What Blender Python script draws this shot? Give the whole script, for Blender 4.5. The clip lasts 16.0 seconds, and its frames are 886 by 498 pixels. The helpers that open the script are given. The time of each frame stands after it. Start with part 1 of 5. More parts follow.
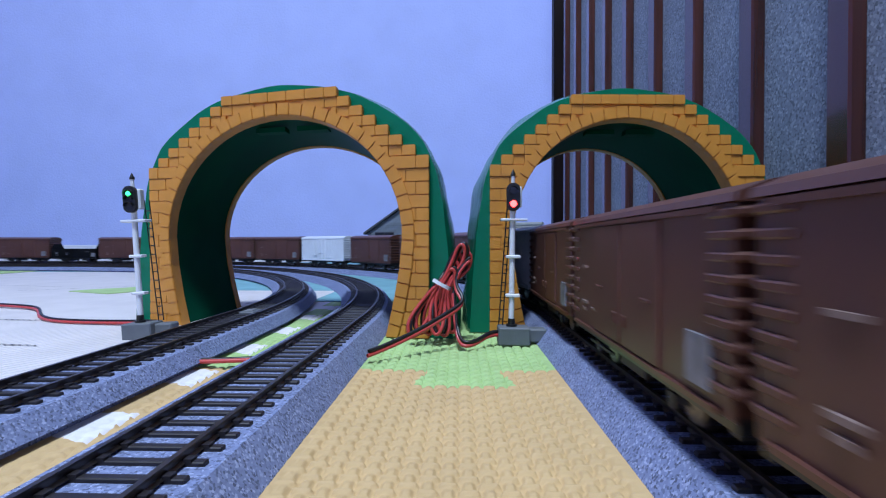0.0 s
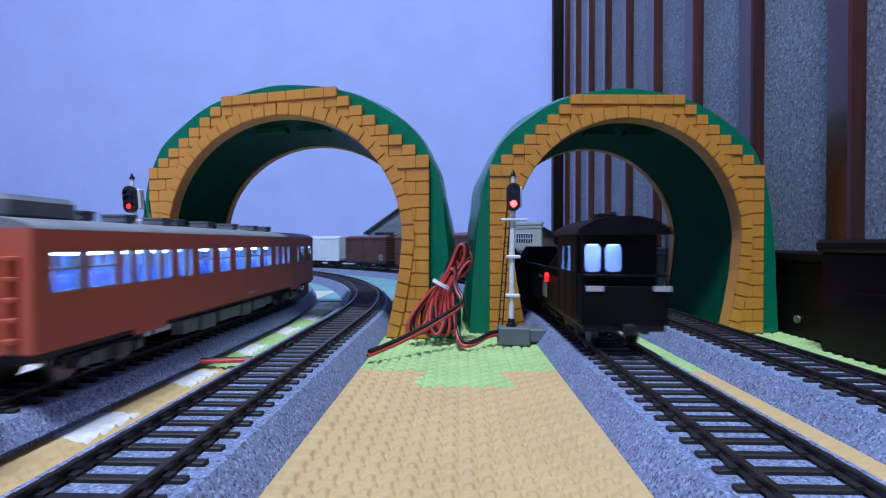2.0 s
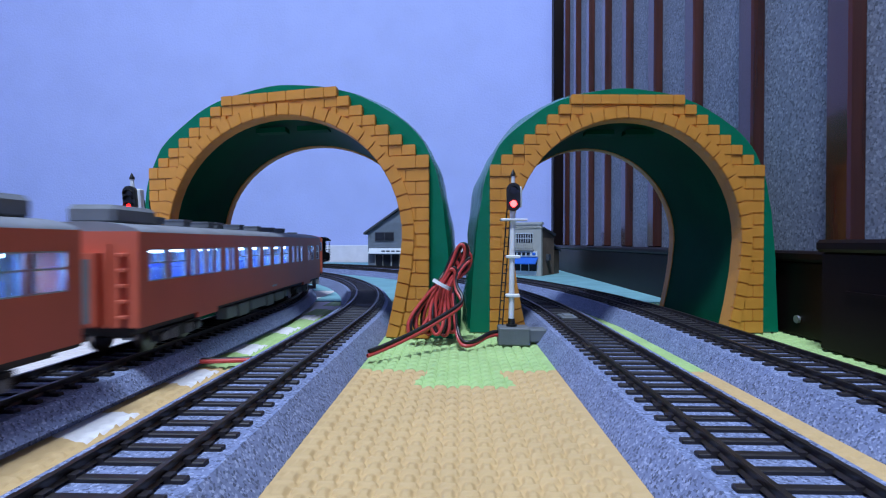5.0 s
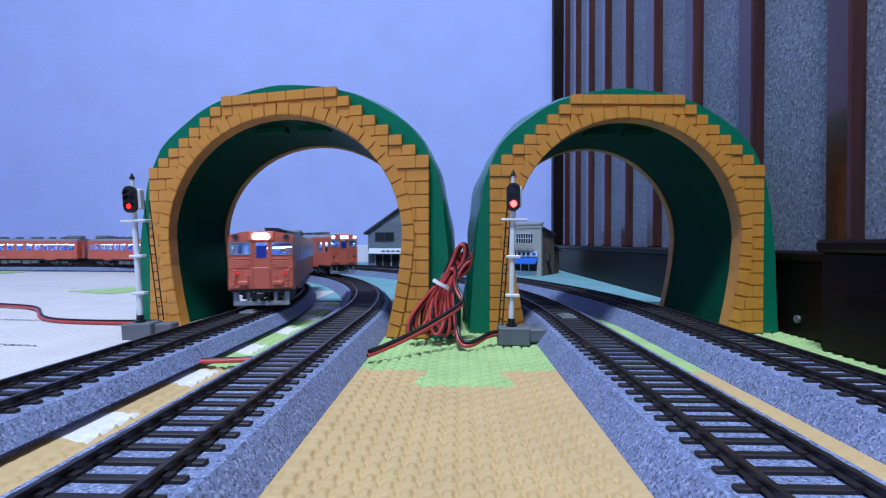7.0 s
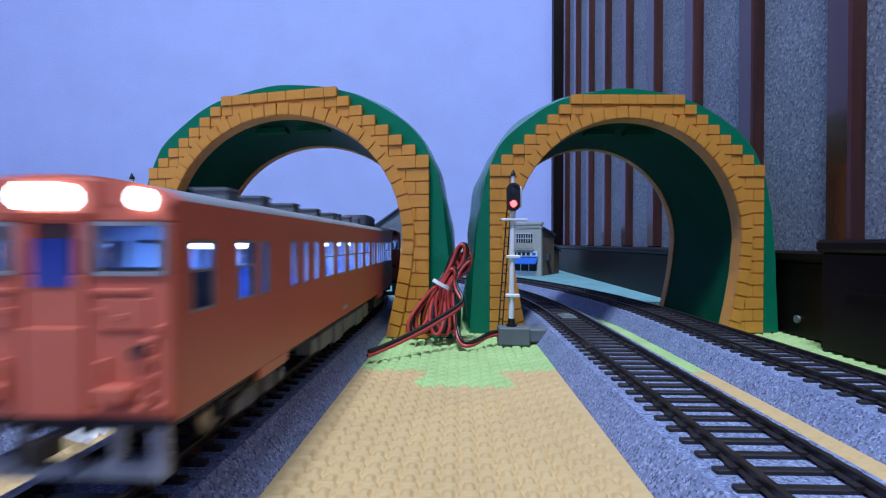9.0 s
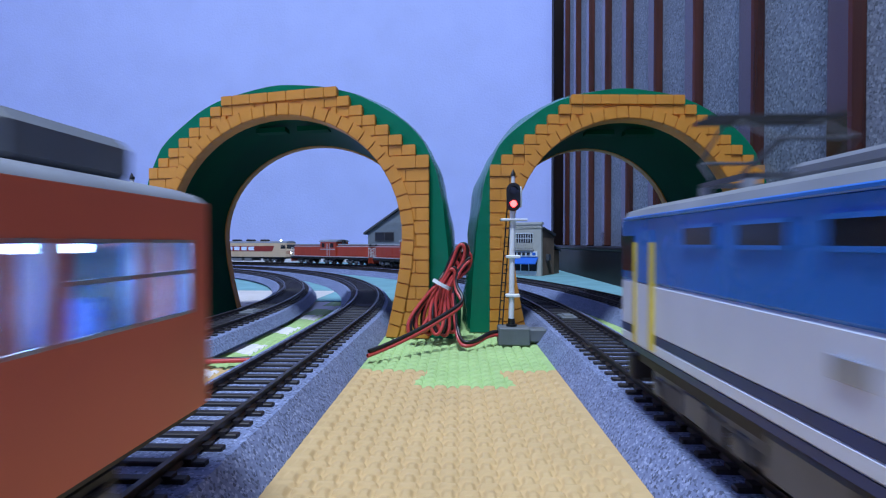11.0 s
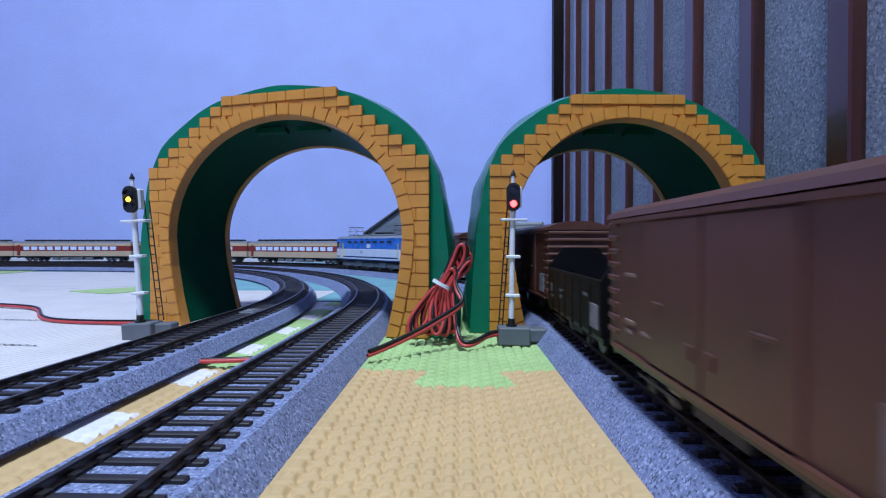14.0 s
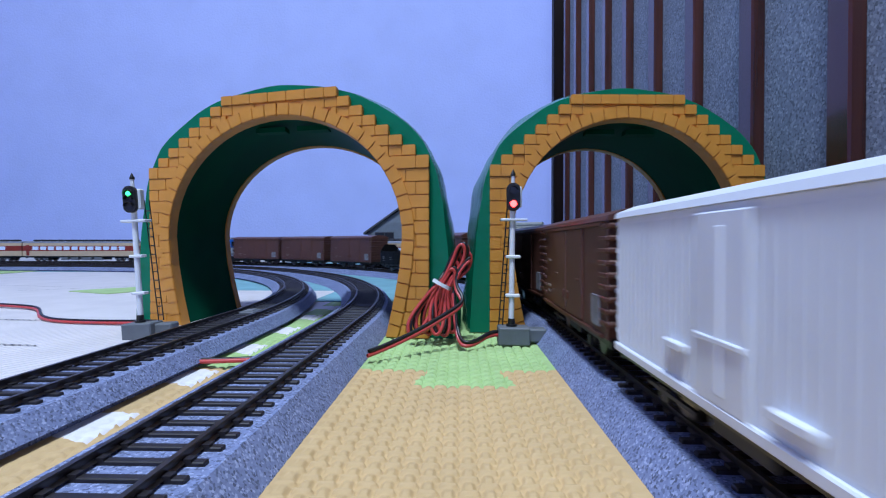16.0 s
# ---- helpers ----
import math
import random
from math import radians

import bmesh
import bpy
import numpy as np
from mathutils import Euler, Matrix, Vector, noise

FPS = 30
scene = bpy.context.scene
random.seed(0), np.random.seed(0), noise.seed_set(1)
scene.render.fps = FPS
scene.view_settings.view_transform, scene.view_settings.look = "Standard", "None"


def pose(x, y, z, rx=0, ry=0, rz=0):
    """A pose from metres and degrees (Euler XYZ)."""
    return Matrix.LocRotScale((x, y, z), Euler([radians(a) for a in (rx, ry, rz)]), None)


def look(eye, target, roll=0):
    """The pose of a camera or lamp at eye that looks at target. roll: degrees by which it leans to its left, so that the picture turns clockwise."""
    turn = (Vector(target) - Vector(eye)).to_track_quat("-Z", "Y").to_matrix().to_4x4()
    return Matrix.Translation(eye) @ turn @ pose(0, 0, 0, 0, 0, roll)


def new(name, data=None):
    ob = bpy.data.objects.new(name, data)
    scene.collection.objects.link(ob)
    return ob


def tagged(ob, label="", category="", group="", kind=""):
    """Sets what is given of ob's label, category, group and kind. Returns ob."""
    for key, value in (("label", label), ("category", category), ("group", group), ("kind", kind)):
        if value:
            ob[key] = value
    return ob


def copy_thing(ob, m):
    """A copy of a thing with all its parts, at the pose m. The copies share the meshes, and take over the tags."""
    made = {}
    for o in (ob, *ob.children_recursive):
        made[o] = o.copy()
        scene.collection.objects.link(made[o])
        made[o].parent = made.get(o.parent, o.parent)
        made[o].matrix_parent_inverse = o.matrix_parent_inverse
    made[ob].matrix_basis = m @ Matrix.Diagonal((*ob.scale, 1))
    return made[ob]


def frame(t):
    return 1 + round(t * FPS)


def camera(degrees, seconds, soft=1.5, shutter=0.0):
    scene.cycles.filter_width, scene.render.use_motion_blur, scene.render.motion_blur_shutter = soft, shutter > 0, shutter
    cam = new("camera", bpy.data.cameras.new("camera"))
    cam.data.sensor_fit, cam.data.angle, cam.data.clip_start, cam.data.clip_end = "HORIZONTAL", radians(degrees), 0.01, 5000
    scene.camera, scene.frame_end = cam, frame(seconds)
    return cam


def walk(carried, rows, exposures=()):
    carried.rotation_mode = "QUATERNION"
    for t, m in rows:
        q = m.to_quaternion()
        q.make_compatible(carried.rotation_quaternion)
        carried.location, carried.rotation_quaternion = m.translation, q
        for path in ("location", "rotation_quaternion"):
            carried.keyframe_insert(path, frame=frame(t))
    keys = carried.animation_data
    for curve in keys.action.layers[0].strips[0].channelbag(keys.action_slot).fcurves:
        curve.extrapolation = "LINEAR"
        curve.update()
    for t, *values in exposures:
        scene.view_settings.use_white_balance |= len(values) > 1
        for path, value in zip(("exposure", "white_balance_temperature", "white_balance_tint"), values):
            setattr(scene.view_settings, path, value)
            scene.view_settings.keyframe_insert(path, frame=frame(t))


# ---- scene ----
# ---- camera ----
cam = camera(83.4, 16.0, 1.15, 0.5)
EYE_Z = 0.052
walk(cam, [(0.0, pose(0, 0, EYE_Z, 89.28, 0, 1.82)), (16.0, pose(0, 0, EYE_Z, 89.28, 0, 1.82))],
     exposures=[(0.0, 0.0), (16.0, 0.0)])

# ---- light: one round ceiling lamp of the room, and the pale room itself ----
world = bpy.data.worlds.new("room_air")
scene.world = world
world.use_nodes = True
world.node_tree.nodes["Background"].inputs[0].default_value = (0.55, 0.62, 1.0, 1)
world.node_tree.nodes["Background"].inputs[1].default_value = 0.12
lamp_data = bpy.data.lights.new("ceiling_glow", "AREA")
lamp_data.shape, lamp_data.size, lamp_data.energy = "DISK", 0.50, 85
lamp_data.color = (0.635, 0.79, 0.99)
lamp_ob = new("ceiling_glow", lamp_data)
lamp_ob.matrix_world = look((-0.24, -0.55, 2.22), (-0.24, -0.55, 0))

# ---- materials ----
def mat(name, col, rough=0.5, metal=0.0, var=0.12, scale=60.0, bump=0.0, bscale=400.0, spec=0.5, emit=None, power=0.0, col2=None, coat=0.0):
    m = bpy.data.materials.new(name)
    m.use_nodes = True
    nt = m.node_tree
    b = nt.nodes["Principled BSDF"]
    b.inputs["Roughness"].default_value = rough
    b.inputs["Metallic"].default_value = metal
    b.inputs["Specular IOR Level"].default_value = spec
    b.inputs["Coat Weight"].default_value = coat
    tc = nt.nodes.new("ShaderNodeTexCoord")
    n1 = nt.nodes.new("ShaderNodeTexNoise")
    n1.inputs["Scale"].default_value = scale
    n1.inputs["Detail"].default_value = 6
    nt.links.new(tc.outputs["Object"], n1.inputs["Vector"])
    rmp = nt.nodes.new("ShaderNodeValToRGB")
    c2 = col2 if col2 else tuple(min(1, c * (1 + var)) for c in col)
    c1 = tuple(c * (1 - var) for c in col) if not col2 else col
    rmp.color_ramp.elements[0].color = (*c1, 1)
    rmp.color_ramp.elements[1].color = (*c2, 1)
    rmp.color_ramp.elements[0].position = 0.35
    rmp.color_ramp.elements[1].position = 0.65
    nt.links.new(n1.outputs["Fac"], rmp.inputs["Fac"])
    nt.links.new(rmp.outputs["Color"], b.inputs["Base Color"])
    rr = nt.nodes.new("ShaderNodeMapRange")
    rr.inputs["To Min"].default_value = max(0.02, rough - 0.08)
    rr.inputs["To Max"].default_value = min(1, rough + 0.08)
    nt.links.new(n1.outputs["Fac"], rr.inputs["Value"])
    nt.links.new(rr.outputs["Result"], b.inputs["Roughness"])
    if bump:
        n2 = nt.nodes.new("ShaderNodeTexNoise")
        n2.inputs["Scale"].default_value = bscale
        n2.inputs["Detail"].default_value = 4
        nt.links.new(tc.outputs["Object"], n2.inputs["Vector"])
        bp = nt.nodes.new("ShaderNodeBump")
        bp.inputs["Strength"].default_value = bump
        bp.inputs["Distance"].default_value = 0.6 / bscale
        nt.links.new(n2.outputs["Fac"], bp.inputs["Height"])
        nt.links.new(bp.outputs["Normal"], b.inputs["Normal"])
    if emit:
        b.inputs["Emission Color"].default_value = (*emit, 1)
        b.inputs["Emission Strength"].default_value = power
    return m


def speckled(name, dark, mid, light, scale, bump, rough=0.9):
    """Granular surface: grains of three tones with fine relief."""
    m = bpy.data.materials.new(name)
    m.use_nodes = True
    nt = m.node_tree
    b = nt.nodes["Principled BSDF"]
    b.inputs["Roughness"].default_value = rough
    tc = nt.nodes.new("ShaderNodeTexCoord")
    v = nt.nodes.new("ShaderNodeTexVoronoi")
    v.inputs["Scale"].default_value = scale
    nt.links.new(tc.outputs["Object"], v.inputs["Vector"])
    sep = nt.nodes.new("ShaderNodeSeparateColor")
    nt.links.new(v.outputs["Color"], sep.inputs["Color"])
    rmp = nt.nodes.new("ShaderNodeValToRGB")
    el = rmp.color_ramp.elements
    el[0].color, el[0].position = (*dark, 1), 0.05
    el[1].color, el[1].position = (*light, 1), 0.97
    e = el.new(0.3)
    e.color = (*mid, 1)
    e = el.new(0.78)
    e.color = (*[c * 1.15 for c in mid], 1)
    nt.links.new(sep.outputs[0], rmp.inputs["Fac"])
    n = nt.nodes.new("ShaderNodeTexNoise")
    n.inputs["Scale"].default_value = scale / 30
    nt.links.new(tc.outputs["Object"], n.inputs["Vector"])
    mr = nt.nodes.new("ShaderNodeMapRange")
    mr.inputs["To Min"].default_value, mr.inputs["To Max"].default_value = 0.8, 1.2
    nt.links.new(n.outputs["Fac"], mr.inputs["Value"])
    mx = nt.nodes.new("ShaderNodeMix")
    mx.data_type, mx.blend_type = "RGBA", "MULTIPLY"
    mx.inputs["Factor"].default_value = 1
    nt.links.new(rmp.outputs["Color"], mx.inputs["A"])
    nt.links.new(mr.outputs["Result"], mx.inputs["B"])
    nt.links.new(mx.outputs["Result"], b.inputs["Base Color"])
    bp = nt.nodes.new("ShaderNodeBump")
    bp.inputs["Strength"].default_value = bump
    bp.inputs["Distance"].default_value = 0.5 / scale
    nt.links.new(sep.outputs[1], bp.inputs["Height"])
    nt.links.new(bp.outputs["Normal"], b.inputs["Normal"])
    return m


def wood(name, c1, c2, rough, scale=14.0):
    """Stained wood with grain along z."""
    m = bpy.data.materials.new(name)
    m.use_nodes = True
    nt = m.node_tree
    b = nt.nodes["Principled BSDF"]
    b.inputs["Roughness"].default_value = rough
    tc = nt.nodes.new("ShaderNodeTexCoord")
    mp = nt.nodes.new("ShaderNodeMapping")
    mp.inputs["Scale"].default_value = (10, 10, 0.5)
    nt.links.new(tc.outputs["Object"], mp.inputs["Vector"])
    n = nt.nodes.new("ShaderNodeTexNoise")
    n.inputs["Scale"].default_value, n.inputs["Detail"].default_value = scale, 8
    nt.links.new(mp.outputs["Vector"], n.inputs["Vector"])
    rmp = nt.nodes.new("ShaderNodeValToRGB")
    rmp.color_ramp.elements[0].color, rmp.color_ramp.elements[0].position = (*c1, 1), 0.3
    rmp.color_ramp.elements[1].color, rmp.color_ramp.elements[1].position = (*c2, 1), 0.7
    nt.links.new(n.outputs["Fac"], rmp.inputs["Fac"])
    nt.links.new(rmp.outputs["Color"], b.inputs["Base Color"])
    return m


M_WALL = mat("pale_blue_wallpaper", (0.46, 0.52, 0.86), 0.85, var=0.03, scale=11, bump=0.32, bscale=190)
M_CARPETWALL = speckled("grey_fleck_cloth", (0.115, 0.13, 0.17), (0.195, 0.218, 0.285), (0.34, 0.37, 0.46), 760, 0.6)
M_SLAT = wood("reddish_brown_slat", (0.035, 0.010, 0.007), (0.085, 0.024, 0.015), 0.22)
M_SLAT.node_tree.nodes["Principled BSDF"].inputs["Coat Weight"].default_value = 0.45
M_SLAT.node_tree.nodes["Principled BSDF"].inputs["Coat Roughness"].default_value = 0.12
M_DARKBOX = mat("black_brown_lacquer", (0.0085, 0.0045, 0.0042), 0.42, var=0.25, scale=12, spec=0.12)
M_TAN = mat("tan_foam", (0.545, 0.363, 0.172), 0.75, var=0.04, scale=50, bump=0.25, bscale=900)
M_GREENMAT = mat("light_green_foam", (0.36, 0.50, 0.20), 0.75, var=0.08, scale=50, bump=0.25, bscale=900)
M_WHITEMAT = mat("white_foam", (0.66, 0.605, 0.60), 0.75, var=0.05, scale=30, bump=0.7, bscale=330)
_nt0 = M_WHITEMAT.node_tree
_wv, _mp, _tc, _bp = (_nt0.nodes.new("ShaderNode" + k) for k in ("TexWave", "Mapping", "TexCoord", "Bump"))
_wv.inputs["Scale"].default_value, _wv.inputs["Distortion"].default_value = 66.0, 1.2
_mp.inputs["Rotation"].default_value = (0, 0, radians(28))
_bp.inputs["Strength"].default_value, _bp.inputs["Distance"].default_value = 0.9, 0.0014
_nt0.links.new(_tc.outputs["Object"], _mp.inputs["Vector"])
_nt0.links.new(_mp.outputs["Vector"], _wv.inputs["Vector"])
_nt0.links.new(_wv.outputs["Fac"], _bp.inputs["Height"])
_nt0.links.new(_bp.outputs["Normal"], _nt0.nodes["Principled BSDF"].inputs["Normal"])
M_WHITETOOTH = mat("white_foam_edge", (0.72, 0.68, 0.69), 0.75, var=0.04, scale=40, bump=0.2, bscale=700)
M_CARD = mat("grey_white_card", (0.19, 0.185, 0.205), 0.6, var=0.25, scale=260)
M_LINING = mat("pale_blue_interior_panel", (0.26, 0.42, 0.74), 0.6, var=0.04)
M_TEAL = mat("teal_felt", (0.17, 0.36, 0.40), 0.9, var=0.12, scale=40, bump=0.4, bscale=1500)
M_BALLAST = speckled("grey_ballast", (0.078, 0.092, 0.155), (0.172, 0.205, 0.35), (0.34, 0.38, 0.57), 1700, 0.95, 0.8)
M_SLEEPER = mat("black_brown_sleeper", (0.017, 0.013, 0.015), 0.5, var=0.3, scale=300)
M_RAIL = mat("dark_rail", (0.05, 0.04, 0.036), 0.38, metal=0.6, var=0.3, scale=200)
M_RAILTOP = mat("worn_rail_head", (0.16, 0.14, 0.13), 0.3, metal=0.9, var=0.3, scale=150)
M_BRICK = mat("ochre_plastic_brick", (0.62, 0.258, 0.040), 0.38, var=0.05, scale=90, bump=0.10, bscale=700)
M_BRICKGAP = mat("ochre_plastic_backing", (0.62, 0.258, 0.040), 0.5, var=0.12, scale=70)
M_GREEN = mat("green_gloss_plastic", (0.004, 0.16, 0.085), 0.22, spec=0.20, var=0.06, scale=30, bump=0.10, bscale=60)
# the shell's green made darker: shade inside the tunnel put into the colour
M_GREENSHADE = mat("shaded_green_plastic", (0.002, 0.058, 0.030), 0.45, spec=0.012, var=0.12, scale=30)
M_ORANGE = mat("vermilion_paint", (0.60, 0.130, 0.078), 0.42, var=0.05, scale=40)
M_ROOFGREY = mat("grey_roof_paint", (0.21, 0.22, 0.25), 0.6, var=0.12, scale=80)
M_DARKGREY = mat("dark_grey_underframe", (0.022, 0.022, 0.026), 0.6, var=0.25, scale=150)
M_MIDGREY = mat("grey_equipment", (0.15, 0.16, 0.18), 0.55, var=0.12, scale=150)
M_SKIRT = mat("light_grey_skirt", (0.28, 0.29, 0.33), 0.5, var=0.1, scale=100)
M_BLUESEAT = mat("blue_seat", (0.02, 0.10, 0.62), 0.6, var=0.1, scale=100)
M_LED = mat("led_strip", (0.9, 0.95, 1.0), 0.5, emit=(0.52, 0.74, 1.0), power=22.0)
M_LEDVAN = mat("cabin_light", (0.8, 0.85, 1.0), 0.5, emit=(0.36, 0.52, 1.0), power=12.0)
M_LAMPWHITE = mat("white_headlamp", (1, 1, 1), 0.3, emit=(0.80, 0.88, 1.0), power=7.0)
M_LAMPRED = mat("red_tail_lamp", (0.5, 0.02, 0.02), 0.3, emit=(1.0, 0.02, 0.02), power=1.0)
M_LAMPOFF = mat("dark_lens", (0.03, 0.03, 0.035), 0.15)
M_BROWN = mat("red_brown_wagon_paint", (0.095, 0.035, 0.024), 0.42, var=0.10, scale=50)
M_BLACKCAR = mat("black_wagon_paint", (0.0042, 0.0042, 0.0050), 0.5, var=0.35, scale=90, spec=0.14)
M_WHITECAR = mat("white_wagon_paint", (0.70, 0.72, 0.78), 0.45, var=0.04, scale=50)
M_LETTER = mat("white_marking", (0.42, 0.41, 0.44), 0.6, var=0.05)
M_BLUELOCO = mat("blue_loco_paint", (0.020, 0.155, 0.56), 0.28, var=0.06, scale=60)
M_CREAMLOCO = mat("pale_cream_blue_paint", (0.62, 0.66, 0.78), 0.38, var=0.04, scale=60)
M_DIESELRED = mat("red_diesel_paint", (0.40, 0.050, 0.025), 0.38, var=0.06, scale=60)
M_CREAM = mat("cream_express_paint", (0.62, 0.46, 0.30), 0.4, var=0.05, scale=60)
M_MAROON = mat("crimson_express_paint", (0.27, 0.032, 0.022), 0.4, var=0.05, scale=60)
M_YELLOW = mat("yellow_handrail_paint", (0.65, 0.5, 0.06), 0.45, var=0.1)
M_STEEL = mat("bright_steel", (0.45, 0.46, 0.5), 0.35, metal=0.8, var=0.1)
M_POSTWHITE = mat("white_post_plastic", (0.72, 0.73, 0.77), 0.45, var=0.04)
M_BLACKPLASTIC = mat("black_plastic", (0.010, 0.010, 0.011), 0.35, var=0.2)
M_GREYBASE = mat("grey_signal_base", (0.115, 0.125, 0.14), 0.6, var=0.08, scale=120, bump=0.2, bscale=900)
M_SIGRED = mat("red_signal_light", (0.6, 0.01, 0.01), 0.3, emit=(1.0, 0.028, 0.030), power=16.0)
M_SIGRED2 = mat("dim_red_signal_light", (0.6, 0.01, 0.01), 0.3, emit=(1.0, 0.012, 0.010), power=3.5)
M_TAILDIM = mat("dim_tail_lamp", (0.55, 0.02, 0.02), 0.3, emit=(1.0, 0.03, 0.03), power=0.35)
M_SIGGREEN = mat("green_signal_light", (0.01, 0.4, 0.1), 0.3, emit=(0.04, 1.0, 0.25), power=4.0)
M_SIGYEL = mat("yellow_signal_light", (0.5, 0.35, 0.01), 0.3, emit=(1.0, 0.62, 0.05), power=5.0)
M_WIRERED = mat("red_wire_insulation", (0.52, 0.055, 0.05), 0.35, var=0.06)
M_WIREBLACK = mat("black_wire_insulation", (0.012, 0.010, 0.011), 0.35, var=0.1)
M_TIE = mat("white_twist_tie", (0.75, 0.76, 0.8), 0.5, var=0.04)
M_HOUSEWALL = mat("grey_blue_clapboard", (0.17, 0.20, 0.24), 0.7, var=0.06, scale=90)
M_HOUSEROOF = mat("dark_grey_tile", (0.05, 0.055, 0.07), 0.7, var=0.15, scale=90)
M_SHOPWALL = mat("grey_beige_render", (0.40, 0.385, 0.36), 0.75, var=0.06, scale=90)
M_SHOPSIDE = mat("brown_plank_wall", (0.12, 0.085, 0.065), 0.75, var=0.15, scale=60)
M_SHOPBLUE = mat("blue_awning", (0.015, 0.12, 0.55), 0.5, var=0.06)
M_SIGNBOARD = mat("white_signboard", (0.62, 0.66, 0.72), 0.5, var=0.03)
M_DARKGLASS = mat("dark_window", (0.015, 0.018, 0.025), 0.15, var=0.2)
M_CEIL = mat("white_ceiling", (0.75, 0.77, 0.8), 0.9, var=0.03, scale=5)
M_FLOOR = mat("brown_floor", (0.25, 0.17, 0.1), 0.5, var=0.2, scale=8)
M_CREAMWIN = mat("lit_coach_window", (0.36, 0.46, 0.66), 0.2, emit=(0.50, 0.66, 1.0), power=0.34)

# ---- mesh helpers ----
def box(bm, x0, x1, y0, y1, z0, z1, bevel=0.0):
    vs = [bm.verts.new(p) for p in ((x0, y0, z0), (x1, y0, z0), (x1, y1, z0), (x0, y1, z0),
                                    (x0, y0, z1), (x1, y0, z1), (x1, y1, z1), (x0, y1, z1))]
    fs = [bm.faces.new([vs[i] for i in f]) for f in ((3, 2, 1, 0), (4, 5, 6, 7), (0, 1, 5, 4), (1, 2, 6, 5), (2, 3, 7, 6), (3, 0, 4, 7))]
    if bevel:
        es = {e for f in fs for e in f.edges}
        bmesh.ops.bevel(bm, geom=list(es), offset=bevel, segments=1, affect="EDGES")
    return fs


def prism(bm, prof, a0, a1, axis="y"):
    """Extrudes a closed outline of (u, z) along y (u is x) or along x (u is y)."""
    def p(u, z, a):
        return (u, a, z) if axis == "y" else (a, u, z)
    r0 = [bm.verts.new(p(u, z, a0)) for u, z in prof]
    r1 = [bm.verts.new(p(u, z, a1)) for u, z in prof]
    n = len(prof)
    for i in range(n):
        j = (i + 1) % n
        bm.faces.new((r0[i], r0[j], r1[j], r1[i]))
    bm.faces.new(r0[::-1])
    bm.faces.new(r1)


def rod(bm, p0, p1, r, n=8, r2=None):
    p0, p1 = Vector(p0), Vector(p1)
    d = p1 - p0
    m = Matrix.Translation((p0 + p1) / 2) @ d.to_track_quat("Z", "Y").to_matrix().to_4x4()
    bmesh.ops.create_cone(bm, cap_ends=True, segments=n, radius1=r, radius2=r if r2 is None else r2, depth=d.length, matrix=m)


def ball(bm, c, r, sx=1, sy=1, sz=1, seg=10):
    bmesh.ops.create_uvsphere(bm, u_segments=seg, v_segments=max(5, seg // 2 + 1), radius=r,
                              matrix=Matrix.Translation(c) @ Matrix.Diagonal((sx, sy, sz, 1)))


def mesh_of(name, bm, material, smooth=False):
    bmesh.ops.recalc_face_normals(bm, faces=bm.faces)
    me = bpy.data.meshes.new(name)
    bm.to_mesh(me)
    bm.free()
    me.materials.append(material)
    if smooth:
        me.shade_smooth()
        me.set_sharp_from_angle(angle=radians(40))
    return me


def part(name, bm, material, parent, label="", smooth=False):
    ob = new(name, mesh_of(name, bm, material, smooth))
    ob.parent = parent
    if label:
        tagged(ob, label)
    return ob


def boxpart(name, dims, material, parent, bevel=0.0, label=""):
    bm = bmesh.new()
    box(bm, *dims, bevel=bevel)
    return part(name, bm, material, parent, label)


def thing(name, label, category, group="", kind=""):
    return tagged(new(name), label, category, group, kind)


def structure(name, bm, material, label, category):
    return tagged(new(name, mesh_of(name, bm, material)), label, category, kind="structure")


# ---- the four concentric loops ----
Y0 = 0.280
LOOPS = {1: (-0.127, 0.610), 2: (-0.063, 0.670), 3: (0.062, 0.730), 4: (0.122, 0.790)}
BACK, YS = 0.30, 0.10
RAIL_Z = 0.0114


def loop_length(i):
    return 2 * math.pi * LOOPS[i][1] + 2 * BACK + 2 * (Y0 + YS)


def on_loop(i, s):
    """Place and heading (degrees, 0 is +y) on loop i, s metres counter-clockwise from beside the camera."""
    x, r = LOOPS[i]
    total = loop_length(i)
    s = s % total
    if s > total - YS:
        s -= total
    q = r * math.pi / 2
    legs = [("s", Y0 + YS), ("c", q), ("s", BACK), ("c", q), ("s", Y0 + YS), ("c", q), ("s", BACK), ("c", q)]
    px, py, h, left = x, -YS, 0.0, s + YS
    for kind, ln in legs:
        d = min(left, ln)
        if kind == "s":
            px, py = px - math.sin(h) * d, py + math.cos(h) * d
        else:
            cx, cy = px - math.cos(h) * r, py - math.sin(h) * r
            h2 = h + d / r
            px, py = cx + math.cos(h2) * r, cy + math.sin(h2) * r
            h = h2
        left -= d
        if left <= 1e-9:
            break
    return px, py, math.degrees(h)

